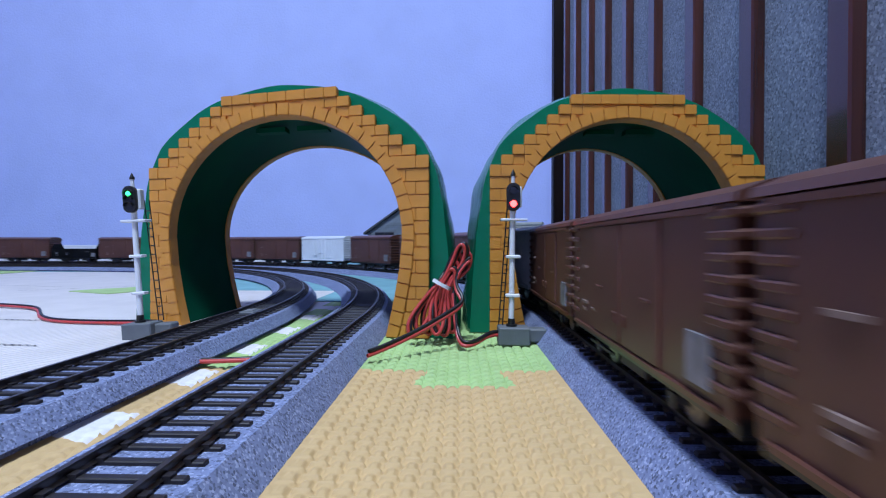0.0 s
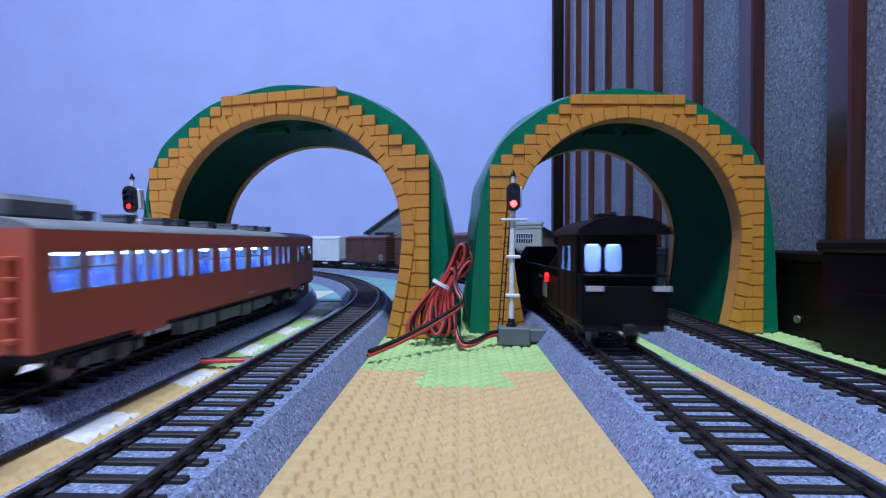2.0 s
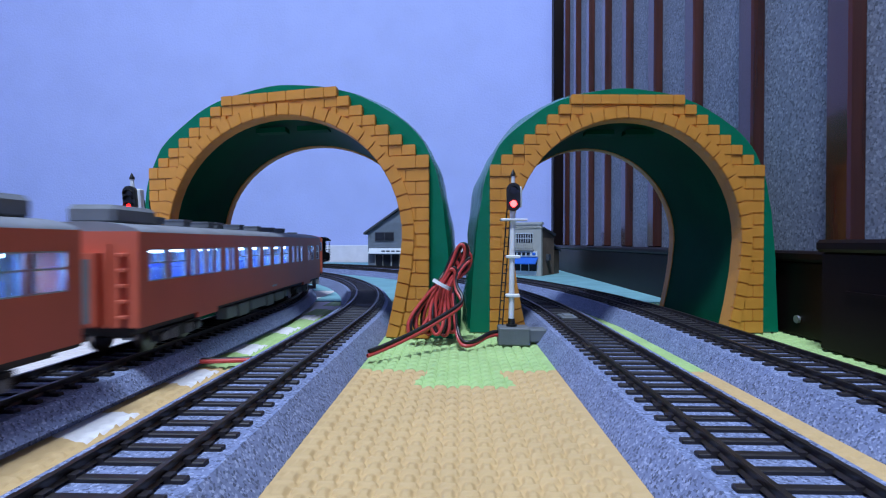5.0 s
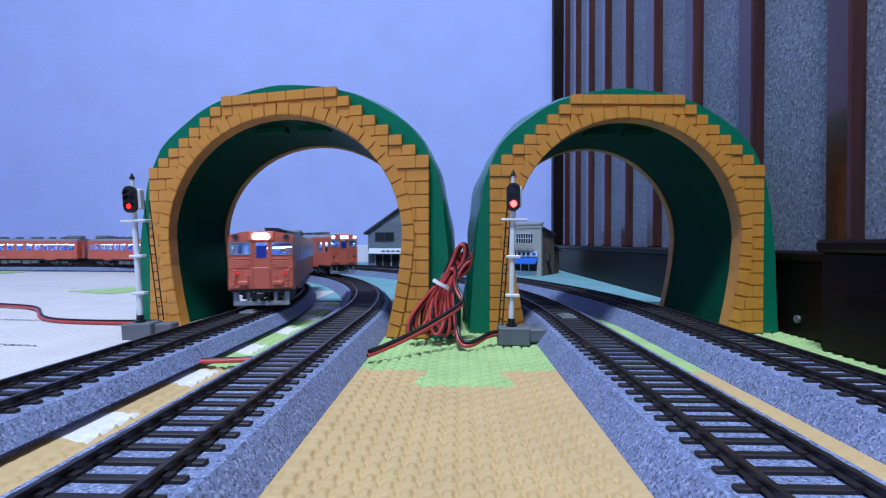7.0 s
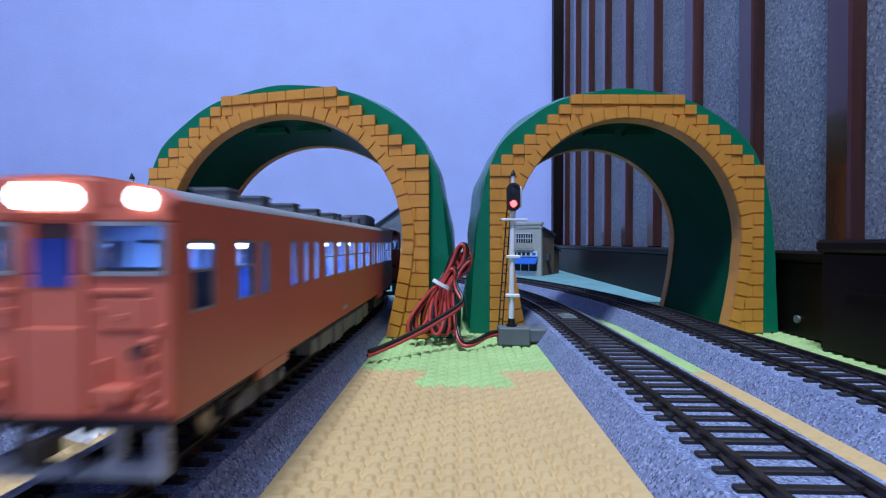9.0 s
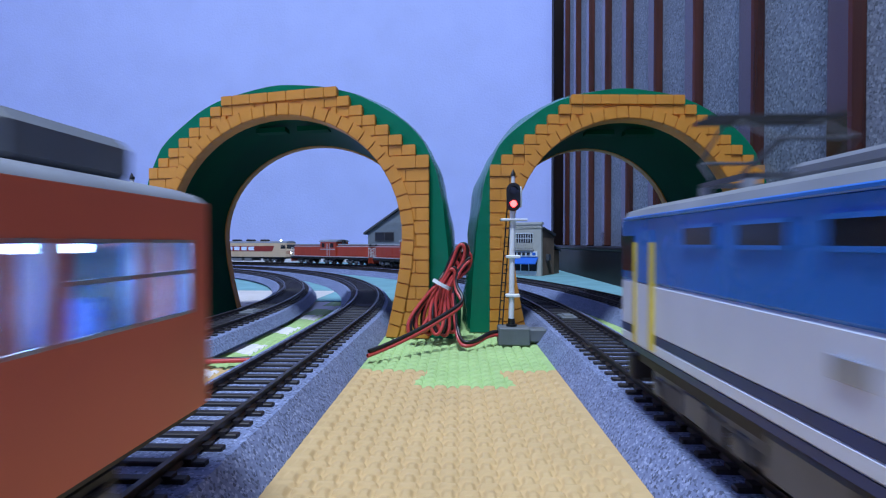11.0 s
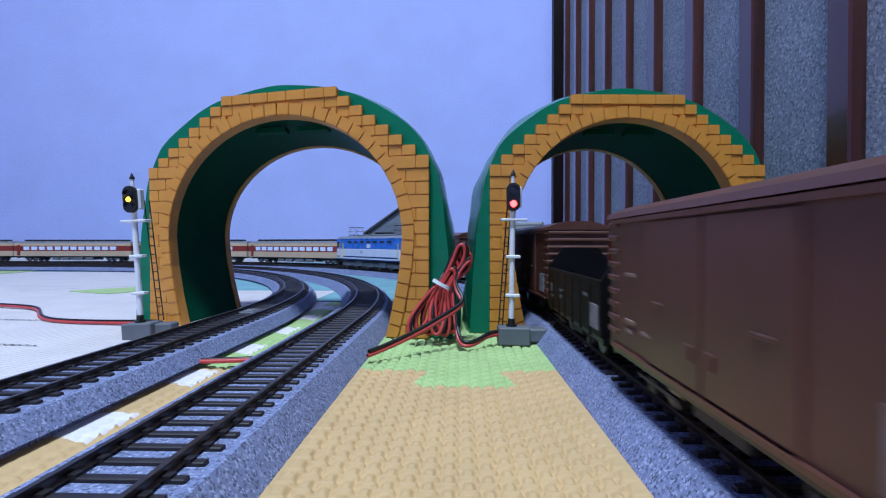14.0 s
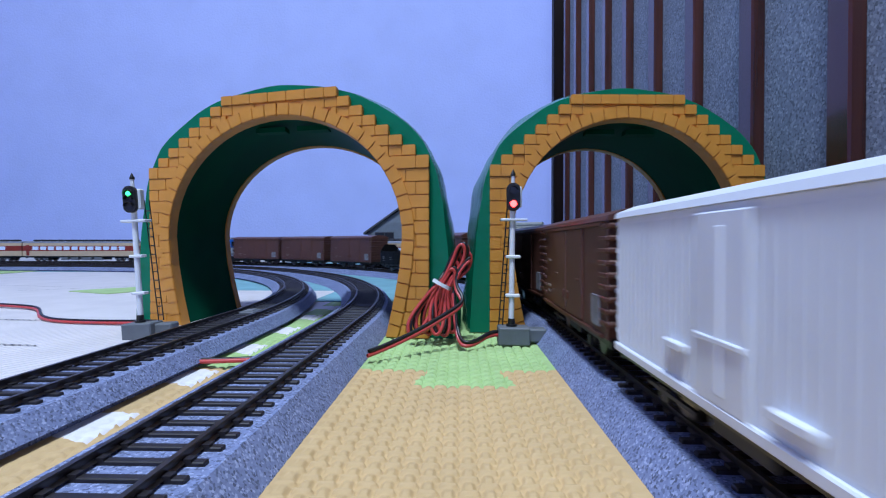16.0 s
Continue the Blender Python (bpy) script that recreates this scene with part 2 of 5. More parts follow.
# ---- the room ----
WALL_Y, PART_X = 1.42, 0.196
bm = bmesh.new(); box(bm, -3.2, 1.2, -2.4, 1.6, -0.06, -0.014); structure("floor", bm, M_FLOOR, "brown wooden floor under the foam mats", "floor")
bm = bmesh.new(); box(bm, -3.2, 1.2, WALL_Y, WALL_Y + 0.1, -0.05, 2.4); structure("wall_north", bm, M_WALL, "pale blue textured wallpaper on the room's wall", "wall")
bm = bmesh.new(); box(bm, -3.3, -3.2, -2.4, WALL_Y, -0.05, 2.4); structure("wall_west", bm, M_WALL, "pale blue papered wall of the room", "wall")
bm = bmesh.new(); box(bm, 1.2, 1.3, -2.4, WALL_Y, -0.05, 2.4); structure("wall_east", bm, M_WALL, "pale blue papered wall of the room", "wall")
bm = bmesh.new(); box(bm, -3.2, 1.2, -2.5, -2.4, -0.05, 2.4); structure("wall_south", bm, M_WALL, "pale blue papered wall of the room", "wall")
bm = bmesh.new(); box(bm, -3.2, 1.2, -2.4, WALL_Y, 2.4, 2.45); structure("ceiling", bm, M_CEIL, "white ceiling of the room", "ceiling")

# round ceiling lamp over the layout
lamp = thing("ceiling_lamp", "round white ceiling lamp, switched on", "ceiling lamp")
lamp.location = (-0.24, -0.55, 2.4)
bm = bmesh.new(); rod(bm, (0, 0, -0.12), (0, 0, 0), 0.30, 32); part("shade", bm, M_POSTWHITE, lamp, smooth=True)

# skirting on the far wall
bm = bmesh.new(); box(bm, -3.2, 1.2, WALL_Y - 0.012, WALL_Y - 0.001, -0.014, 0.045, 0.002); structure("baseboard", bm, M_POSTWHITE, "white baseboard along the papered wall", "baseboard")


# ---- foam mats with interlocking edges ----
def weave(x, y):
    """Plain-weave relief of the foam: horizontal and upright strands in turn."""
    u, v = x / 0.00445, y / 0.0032
    cu, cv = u - np.floor(u) - 0.5, v - np.floor(v) - 0.5
    even = (np.floor(u) + np.floor(v)) % 2 < 1
    flat = np.clip(1 - (cv / 0.30) ** 2, 0, 1) * np.clip(1 - (cu / 0.58) ** 6, 0, 1)
    strand = np.clip(1 - (cu / 0.31) ** 4, 0, 1)
    flat = np.maximum(flat, 0.46 * strand)
    upr = strand * (0.70 - 0.96 * cv ** 2)
    # the foam is pressed flat along the track beds
    edge = np.minimum.reduce([np.abs(x - LOOPS[i][0]) - 0.022 for i in LOOPS])
    press = np.clip(edge / 0.005, 0.12, 1.0)
    return 0.0015 * (np.where(even, flat, upr) - 1) * press


Y_TG, X_WT, Y_GT = 0.2045, -0.112, 0.435


def mat_kind(x, y):
    """0 tan, 1 green, 2 white, 3 teal; the edges are cut like a jigsaw."""
    f = ((y - 0.139) / 0.0515 + 0.5) % 1.0 - 0.5
    xe = X_WT + np.where(np.abs(f) < 0.20 + (x - X_WT - 0.007) * 4, 0.0134, 0.0)
    tooth = (y > 0.1815) & (np.abs(x - 0.002) < 0.0145 + (Y_TG - y) * 0.22)
    k = np.where((y > Y_TG) | tooth | ((x > 0.155) & (y > 0.190)), 1, 0)
    k = np.where(y > Y_GT, 3, k)
    return np.where((x < xe) & (y < 0.52), 2, k)


def fine_mats(x0, x1, y0, y1, nx, ny):
    xs, ys = np.linspace(x0, x1, nx), np.linspace(y0, y1, ny)
    sx, sy = (x1 - x0) / (nx - 1), (y1 - y0) / (ny - 1)
    gx, gy = np.meshgrid(xs, ys)
    gz = weave(gx, gy)
    kinds = mat_kind(gx[:-1, :-1] + sx / 2, gy[:-1, :-1] + sy / 2)
    nx = len(xs)
    verts = np.stack([gx, gy, gz], -1).reshape(-1, 3)
    jj, ii = np.meshgrid(np.arange(len(ys) - 1), np.arange(nx - 1), indexing="ij")
    a = jj * nx + ii
    quads = np.stack([a, a + 1, a + nx + 1, a + nx], -1)
    names = {0: ("tan_foam_mat", M_TAN, "tan interlocking foam mat with woven relief"),
             1: ("green_foam_mat", M_GREENMAT, "light green interlocking foam mat with woven relief"),
             2: ("white_foam_mat", M_WHITETOOTH, "white interlocking foam mat beside the tracks")}
    for k, (nm, ma, lab) in names.items():
        q = quads[kinds == k]
        if not len(q):
            continue
        used, inv = np.unique(q, return_inverse=True)
        me = bpy.data.meshes.new(nm)
        me.from_pydata(verts[used].tolist(), [], inv.reshape(-1, 4).tolist())
        me.materials.append(ma)
        me.shade_smooth()
        tagged(new(nm, me), lab, "foam mat", kind="structure")


fine_mats(-0.056, 0.058, 0.040, 0.2175, 300, 430)
fine_mats(-0.13, -0.056, 0.040, 0.2175, 100, 240)
fine_mats(0.058, 0.198, 0.040, 0.2175, 190, 240)
fine_mats(-0.06, 0.06, 0.2175, 0.30, 300, 200)
fine_mats(-0.13, -0.06, 0.2175, 0.30, 90, 120)
fine_mats(0.06, 0.198, 0.2175, 0.30, 200, 140)
fine_mats(-0.13, 0.198, 0.30, Y_GT, 300, 130)
bm = bmesh.new(); box(bm, -3.0, 0.198, -2.0, WALL_Y - 0.02, -0.014, -0.003); structure("ground", bm, M_WHITEMAT, "foam mat layer under the model railway", "mat")
bm = bmesh.new(); box(bm, -0.128, 0.198, -0.9, 0.040, -0.003, -0.0004); structure("tan_mat_rear", bm, M_TAN, "tan foam mat continuing under the tracks", "foam mat")
bm = bmesh.new(); box(bm, -1.9, -0.13, -0.9, 0.53, -0.003, 0.0004); box(bm, -1.9, -0.36, 0.53, 0.86, -0.003, 0.0004); structure("white_mat_inner", bm, M_WHITEMAT, "white foam mat inside the track loops", "foam mat")
bm = bmesh.new(); box(bm, -0.13, 0.1885, Y_GT, 1.30, -0.003, 0.0006); box(bm, -0.36, -0.13, 0.53, 1.30, -0.003, 0.0006); box(bm, -1.9, -0.36, 0.86, 1.30, -0.003, 0.0006)
structure("teal_mat", bm, M_TEAL, "teal felt sheet under the far curve", "mat")


# ---- slatted partition with dark base boxes ----
partition = thing("slatted_partition", "reddish brown slatted wooden partition backed with grey flecked cloth", "partition")
boxpart("backing", (0.2050, 0.230, -0.6, 0.985, 0.047, 1.2), M_CARPETWALL, partition, label="grey flecked cloth backing")
PITCH = 0.0838
for k in range(-8, 9):
    y = 0.257 + k * PITCH
    bm = bmesh.new()
    box(bm, PART_X, 0.2054, y, y + 0.0165, 0.0475, 1.2, 0.0012)
    part("slat", bm, M_SLAT, partition)
boxpart("end_post", (0.186, 0.232, 0.985, 1.01, 0.0, 1.2), M_DARKBOX, partition, 0.002)

for y0, y1, x0, h in ((-0.55, 0.249, 0.177, 0.0535), (0.253, 0.984, 0.1885, 0.0475)):
    base = thing("base_cabinet", "low dark lacquered wooden base board under the partition", "cabinet")
    boxpart("body", (x0, 0.232, y0, y1, 0.0, h - 0.006), M_DARKBOX, base, 0.001)
    boxpart("top", (x0 - 0.0025, 0.2045, y0 - 0.001, y1 + 0.001, h - 0.006, h), M_DARKBOX, base, 0.0015)
    if x0 < 0.18:
        boxpart("groove_strip", (x0 - 0.0012, x0 + 0.001, y0, 0.232, 0.0285, 0.0300), M_DARKBOX, base)
    else:
        bm = bmesh.new()
        rod(bm, (x0 - 0.0012, 0.282, 0.0095), (x0, 0.282, 0.0095), 0.0022, 12)
        part("screw_head", bm, M_STEEL, base, "small brass screw head")


# ---- tracks ----
SL_PITCH = 0.00704
PROFILE = [(-0.0222, -0.0022), (-0.0220, 0.0), (-0.0205, 0.0022), (-0.0160, 0.0083), (0.0160, 0.0083), (0.0205, 0.0022), (0.0220, 0.0), (0.0222, -0.0022)]


# the innermost bed is hollow below and stands a little clear of the mats
CLEAR = [(-0.0172, -0.0022), (-0.0172, 0.0026), (-0.0204, 0.0026), (-0.0160, 0.0083), (0.0160, 0.0083), (0.0204, 0.0026), (0.0172, 0.0026), (0.0172, -0.0022)]


def sweep(bm, i, s0, s1, prof, step=0.02):
    n = max(1, math.ceil((s1 - s0) / step))
    rings = []
    for k in range(n + 1):
        x, y, h = on_loop(i, s0 + (s1 - s0) * k / n)
        c, sn = math.cos(radians(h)), math.sin(radians(h))
        rings.append([bm.verts.new((x + u * c, y + u * sn, z)) for u, z in prof])
    m = len(prof)
    for a, b in zip(rings, rings[1:]):
        for j in range(m):
            bm.faces.new((a[j], a[(j + 1) % m], b[(j + 1) % m], b[j]))
    bm.faces.new(rings[0][::-1])
    bm.faces.new(rings[-1])


def rail_prof(u):
    return [(u - 0.0010, 0.0090), (u - 0.0004, 0.0097), (u - 0.0006, 0.0108), (u - 0.0006, 0.0113), (u + 0.0006, 0.0113), (u + 0.0006, 0.0108), (u + 0.0004, 0.0097), (u + 0.0010, 0.0090)]


sleeper_bm = bmesh.new()
box(sleeper_bm, -0.0135, 0.0135, -0.00105, 0.00105, 0.0078, 0.0092, 0.0002)
SLEEPER_ME = mesh_of("sleeper", sleeper_bm, M_SLEEPER)
chair_bm = bmesh.new()
for u in (-0.00875, 0.00875):
    box(chair_bm, u - 0.0022, u + 0.0022, -0.0011, 0.0011, 0.0090, 0.0098)
chair_me = mesh_of("rail_chair", chair_bm, M_SLEEPER)


def build_track(i):
    tr = thing("model_track", "model railway track on grey ballast with black sleepers", "track", "concentric tracks")
    total = loop_length(i)
    s = 0.206
    joints = [-0.040, 0.206]
    end = total - YS - 0.01
    while s + 0.24 < end:
        s += 0.2395
        joints.append(s)
    joints.append(total - 0.040)
    for a, b in zip(joints, joints[1:]):
        bm = bmesh.new()
        sweep(bm, i, a + 0.0002, b - 0.0002, CLEAR if i == 1 else PROFILE)
        part("ballast_section", bm, M_BALLAST, tr)
    for u in (-0.00875, 0.00875):
        bm = bmesh.new()
        sweep(bm, i, -0.04, total - 0.04, rail_prof(u))
        part("rail", bm, M_RAIL, tr, "dark metal rail")
    for sj in (0.206, 0.4455, 0.685):
        x, y, h = on_loop(i, sj)
        for u in (-0.00875, 0.00875):
            j = boxpart("rail_joiner", (u - 0.0013, u + 0.0013, -0.0042, 0.0042, 0.0088, 0.0103), M_RAILTOP, tr, 0.0002)
            j.location, j.rotation_euler = (x, y, 0), (0, 0, radians(h))
    rest_v, rest_f = [], []
    base_v = [tuple(v.co) for v in SLEEPER_ME.vertices]
    base_f = [tuple(p.vertices) for p in SLEEPER_ME.polygons]
    cube_v = [(x, y, z) for z in (0.0078, 0.0092) for x, y in ((-0.0135, -0.00105), (0.0135, -0.00105), (0.0135, 0.00105), (-0.0135, 0.00105))]
    cube_f = [(4, 5, 6, 7), (0, 1, 5, 4), (1, 2, 6, 5), (2, 3, 7, 6), (3, 0, 4, 7)]
    n = int(total / SL_PITCH)
    for k in range(n):
        s = -0.038 + k * SL_PITCH
        x, y, h = on_loop(i, s)
        if 0.05 < s < 0.46:
            for nm, me in (("sleeper", SLEEPER_ME), ("rail_chair", chair_me)):
                ob = new(nm, me)
                ob.parent = tr
                ob.location = (x, y, 0)
                ob.rotation_euler = (0, 0, radians(h))
        else:
            c, sn = math.cos(radians(h)), math.sin(radians(h))
            o = len(rest_v)
            rest_v += [(x + a * c - b * sn, y + a * sn + b * c, z) for a, b, z in cube_v]
            rest_f += [tuple(o + q for q in f) for f in cube_f]
    me = bpy.data.meshes.new("sleeper_rest")
    me.from_pydata(rest_v, [], rest_f)
    me.materials.append(M_SLEEPER)
    ob = new("sleeper_rest", me)
    ob.parent = tr
    tagged(ob, kind="stuff")
    return tr


# ---- toy tunnels: ochre brick portal, green hill shell ----
TW, TH, TR, RZ = 0.0905, 0.1405, 0.0755, 0.0705   # half width, height, inner half width, rise of the arch


def arch_inner(n=28, foot=0.0095, spring=0.056, r=TR):
    """Horseshoe outline from the left foot over the crown to the right foot."""
    pts = [(-r + foot, 0.0), (-r + foot * 0.55, 0.018), (-r + foot * 0.18, 0.037)]
    for k in range(n + 1):
        a = math.pi - math.pi * k / n
        pts.append((r * math.cos(a), spring + RZ * math.sin(a)))
    pts += [(r - foot * 0.18, 0.037), (r - foot * 0.55, 0.018), (r - foot, 0.0)]
    return pts


def step_top(x):
    """Height of the stepped parapet at x."""
    a = abs(x)
    if a < 0.0375:
        return TH
    k = math.ceil((a - 0.0375) / 0.0076)
    return TH - 0.00595 * min(k, 7)


def build_tunnel(skew=0.0, depth=0.098):
    """skew: by how much the front portal is turned against the axis."""
    t = thing("toy_tunnel", "green plastic toy hill tunnel with ochre brick portals", "tunnel", "pair of toy tunnels")
    inner = arch_inner()
    for yy, back in ((0.0, False), (depth, True)):
        # portal backing plate between arch and stepped outline
        bm = bmesh.new()
        front, rear = [], []
        th = 0.006 if back else 0.0095
        y0, y1 = (yy, yy + th) if not back else (yy - th, yy)
        ring_o = []
        for x, z in inner:
            if z < 0.056:
                ox, oz = math.copysign(TW - 0.0012, x), z
            else:
                ang = math.atan2((z - 0.056) / RZ, x / TR)
                d = 0.0
                while True:
                    d += 0.0008
                    ox, oz = (TR + d) * math.cos(ang), 0.056 + (RZ + d) * math.sin(ang)
                    if abs(ox) > TW - 0.0012 or oz > step_top(abs(ox) + 0.0076) - 0.0012:
                        break
            ring_o.append((ox, oz))
        for (ix, iz), (ox, oz) in zip(inner, ring_o):
            front.append((bm.verts.new((ix, y0, iz)), bm.verts.new((ox, y0, oz))))
            rear.append((bm.verts.new((ix, y1, iz)), bm.verts.new((ox, y1, oz))))
        for k in range(len(inner) - 1):
            f0, f1, r0, r1 = front[k], front[k + 1], rear[k], rear[k + 1]
            bm.faces.new((f0[0], f0[1], f1[1], f1[0]))
            bm.faces.new((r0[0], r1[0], r1[1], r0[1]))
            bm.faces.new((f0[0], f1[0], r1[0], r0[0]))
            bm.faces.new((f0[1], r0[1], r1[1], f1[1]))
        plate = part("portal" , bm, M_BRICKGAP, t, "ochre brick portal plate")
        ysgn = -1 if not back else 1
        # voussoirs round the arch
        path = inner
        seg = [0.0]
        for (ax, az), (bx, bz) in zip(path, path[1:]):
            seg.append(seg[-1] + math.hypot(bx - ax, bz - az))
        nv = 44
        def at(d):
            for k in range(len(seg) - 1):
                if d <= seg[k + 1] + 1e-9:
                    f = (d - seg[k]) / (seg[k + 1] - seg[k])
                    (ax, az), (bx, bz) = path[k], path[k + 1]
                    L = math.hypot(bx - ax, bz - az)
                    return ax + (bx - ax) * f, az + (bz - az) * f, -(bz - az) / L, (bx - ax) / L
            return (*path[-1], 1.0, 0.0)
        ya, yb = (yy - 0.0020, yy + 0.003) if not back else (yy - 0.003, yy + 0.0016)
        for k in range(nv):
            d0, d1 = seg[-1] * k / nv + 0.0001, seg[-1] * (k + 1) / nv - 0.0001
            bm = bmesh.new()
            vs = []
            for y in (ya, yb):
                for d, o in ((d0, 0.0001), (d1, 0.0001), (d1, 0.0072), (d0, 0.0072)):
                    x, z, nx, nz = at(d)
                    vs.append(bm.verts.new((x + nx * o, y, max(0.0, z + nz * o))))
            for f in ((0, 1, 2, 3), (7, 6, 5, 4), (0, 4, 5, 1), (1, 5, 6, 2), (2, 6, 7, 3), (3, 7, 4, 0)):
                bm.faces.new([vs[q] for q in f])
            if not back:
                bmesh.ops.bevel(bm, geom=bm.edges[:], offset=0.00042, segments=2, affect="EDGES")
            part("arch_brick", bm, M_BRICK, plate)
        if back:
            continue
        # coursed bricks outside the ring
        levels = [k * 0.0071 for k in range(15)] + [0.0994 + 0.00587 * k for k in range(1, 8)]
        for c in range(len(levels) - 1):
            z0, z1 = levels[c], levels[c + 1]
            zm = (z0 + z1) / 2
            xo = TW if c < 14 else 0.0375 + 0.0076 * (20 - c)
            if zm < 0.056:
                xi = TR + 0.0042 - (0.0095 * max(0, 1 - zm / 0.045) ** 1.3)
            else:
                rr = 1 - ((z0 - 0.056) / (RZ + 0.0036)) ** 2
                xi = (TR + 0.0036) * math.sqrt(rr) if rr > 0 else 0.0
            spans = []
            if xi > 0.002:
                spans = [(-xo, -xi), (xi, xo)]
            else:
                spans = [(-xo, xo)]
            for a, b in spans:
                ln = b - a
                if ln < 0.002:
                    continue
                # a square block at the outer end; behind it long and short bricks in turn
                if xi <= 0.002:
                    cuts = [a, a + 0.0078] + [a + 0.0078 + (ln - 0.0156) * q / 5 for q in range(1, 5)] + [b - 0.0078, b]
                else:
                    lead = [0.0076, 0.0152] if c >= 14 else ([0.0072] if c % 2 else [0.0128])
                    steps = [0.0] + [q for q in lead if q < ln - 0.0018]
                    while c >= 14 and ln - steps[-1] > 0.0150:
                        steps.append(steps[-1] + 0.0125)
                    steps.append(ln)
                    cuts = sorted((b - q) if a > 0 else (a + q) for q in steps)
                for qa, qb in zip(cuts, cuts[1:]):
                    bm = bmesh.new()
                    block = c >= 13 and (qa == a or qb == b) and abs(qa + qb) > 0.06
                    proud = 0.0017 if block or xi <= 0.002 else 0.0009 if c >= 14 else 0.0011
                    box(bm, qa + 0.00008, qb - 0.00008, yy - proud, yy + 0.0058, z0 + 0.00008, z1 - 0.00008)
                    bmesh.ops.bevel(bm, geom=bm.edges[:], offset=0.00034, segments=2, affect="EDGES")
                    part("brick", bm, M_BRICK, plate)
    # green hill shell: outer skin bulging between the portals, inner lining
    bm = bmesh.new()
    ny = 18
    half = [(0.1030, 0.0), (0.1020, 0.022), (0.1005, 0.045), (0.0985, 0.065), (0.0966, 0.083), (0.0928, 0.0985), (0.0845, 0.1125), (0.0722, 0.1242), (0.0585, 0.1325), (0.0437, 0.1382), (0.0282, 0.1420), (0.0135, 0.1440)]
    line = [(-x, z) for x, z in half] + [(0.0, 0.1455)] + half[::-1]
    pts = np.array(line)
    arc = np.concatenate([[0], np.cumsum(np.hypot(*np.diff(pts, axis=0).T))])
    fine = np.linspace(0, arc[-1], 85)
    lx, lz = np.interp(fine, arc, pts[:, 0]), np.interp(fine, arc, pts[:, 1])
    for _ in range(12):
        lx[1:-1] = (lx[:-2] + 2 * lx[1:-1] + lx[2:]) / 4
        lz[1:-1] = (lz[:-2] + 2 * lz[1:-1] + lz[2:]) / 4
    line = list(zip(lx.tolist(), lz.tolist()))
    na = len(line) - 1
    grid = []
    for j in range(ny + 1):
        f = j / ny
        y = 0.003 + (depth - 0.006) * f
        g = math.sin(math.pi * (0.12 + 0.76 * f)) ** 0.7
        row = []
        for k, (x, z) in enumerate(line):
            up = max(0.0, z - 0.06) / 0.08
            n1 = noise.noise(Vector((x * 28 + 3, y * 30, z * 26)))
            n2 = noise.noise(Vector((x * 60, y * 12, z * 14 + 7)))
            n3 = noise.noise(Vector((x * 75 + 11, y * 20, z * 75)))
            grow = 0.955 + 0.095 * g * (1 - 0.6 * up) + (0.045 * n1 + 0.034 * n2 + 0.036 * n3) * g * (0.35 + 0.65 * min(1.0, up))
            zz = z * (0.965 + 0.035 * g) + up * 0.0075 * g * (1 + 0.5 * n1)
            row.append(bm.verts.new((x * grow, y, zz if z > 0 else 0.0)))
        grid.append(row)
    for a, b in zip(grid, grid[1:]):
        for k in range(na):
            bm.faces.new((a[k], a[k + 1], b[k + 1], b[k]))
    # thickness
    ring0 = []
    for row in (grid[0], grid[-1]):
        inn = [bm.verts.new((v.co.x * 0.82, v.co.y, max(0.0, 0.05 + (v.co.z - 0.05) * 0.82) if v.co.z > 0 else 0.0)) for v in row]
        for k in range(na):
            bm.faces.new((row[k], row[k + 1], inn[k + 1], inn[k]))
    part("hill_shell", bm, M_GREEN, t, "glossy green plastic hill shell", smooth=True)
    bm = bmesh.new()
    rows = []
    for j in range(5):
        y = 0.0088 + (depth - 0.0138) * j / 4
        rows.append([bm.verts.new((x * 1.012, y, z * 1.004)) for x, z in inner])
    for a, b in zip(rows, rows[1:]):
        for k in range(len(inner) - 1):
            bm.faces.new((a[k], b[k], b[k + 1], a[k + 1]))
    part("lining", bm, M_GREENSHADE, t, "green plastic inner wall, coloured darker for the shade inside", smooth=True)
    # moulded ribs under the crown, in the same darkened green
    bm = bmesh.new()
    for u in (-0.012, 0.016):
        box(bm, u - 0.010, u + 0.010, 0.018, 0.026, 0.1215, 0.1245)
    part("crown_rib", bm, M_GREENSHADE, t)
    if skew:
        k = math.tan(radians(skew))
        for o in t.children_recursive:
            for v in o.data.vertices:
                v.co.y += k * v.co.x * max(0.0, 1 - v.co.y / depth)
    return t


tunnel_a = build_tunnel(-13.4)
tunnel_a.matrix_basis = pose(-0.1065, 0.2900, 0)
tunnel_b = build_tunnel(2.0)
tagged(tunnel_b, "green plastic toy hill tunnel beside the dark cabinet")
tunnel_b.matrix_basis = pose(0.0965, 0.2890, 0) @ Matrix.Diagonal((0.87, 1, 0.972, 1))

for i in (1, 2, 3, 4):
    build_track(i)


MOVING = []   # thing, loop, centre at the start, speed, turned round, wheelbase


def run(ob, loop, s0, v, flip=False, wheelbase=0.0):
    MOVING.append((ob, loop, s0, v, flip, wheelbase))


# ---- rolling stock; local +y is forward, z is measured from the rail head, in millimetres inside mm() ----
def mbox(bm, x0, x1, y0, y1, z0, z1, bevel=0.0):
    box(bm, x0 / 1000, x1 / 1000, y0 / 1000, y1 / 1000, z0 / 1000, z1 / 1000, bevel / 1000)


def mpart(name, boxes, material, parent, bevel=0.0, label=""):
    bm = bmesh.new()
    for b in boxes:
        mbox(bm, *b, bevel=bevel)
    return part(name, bm, material, parent, label)


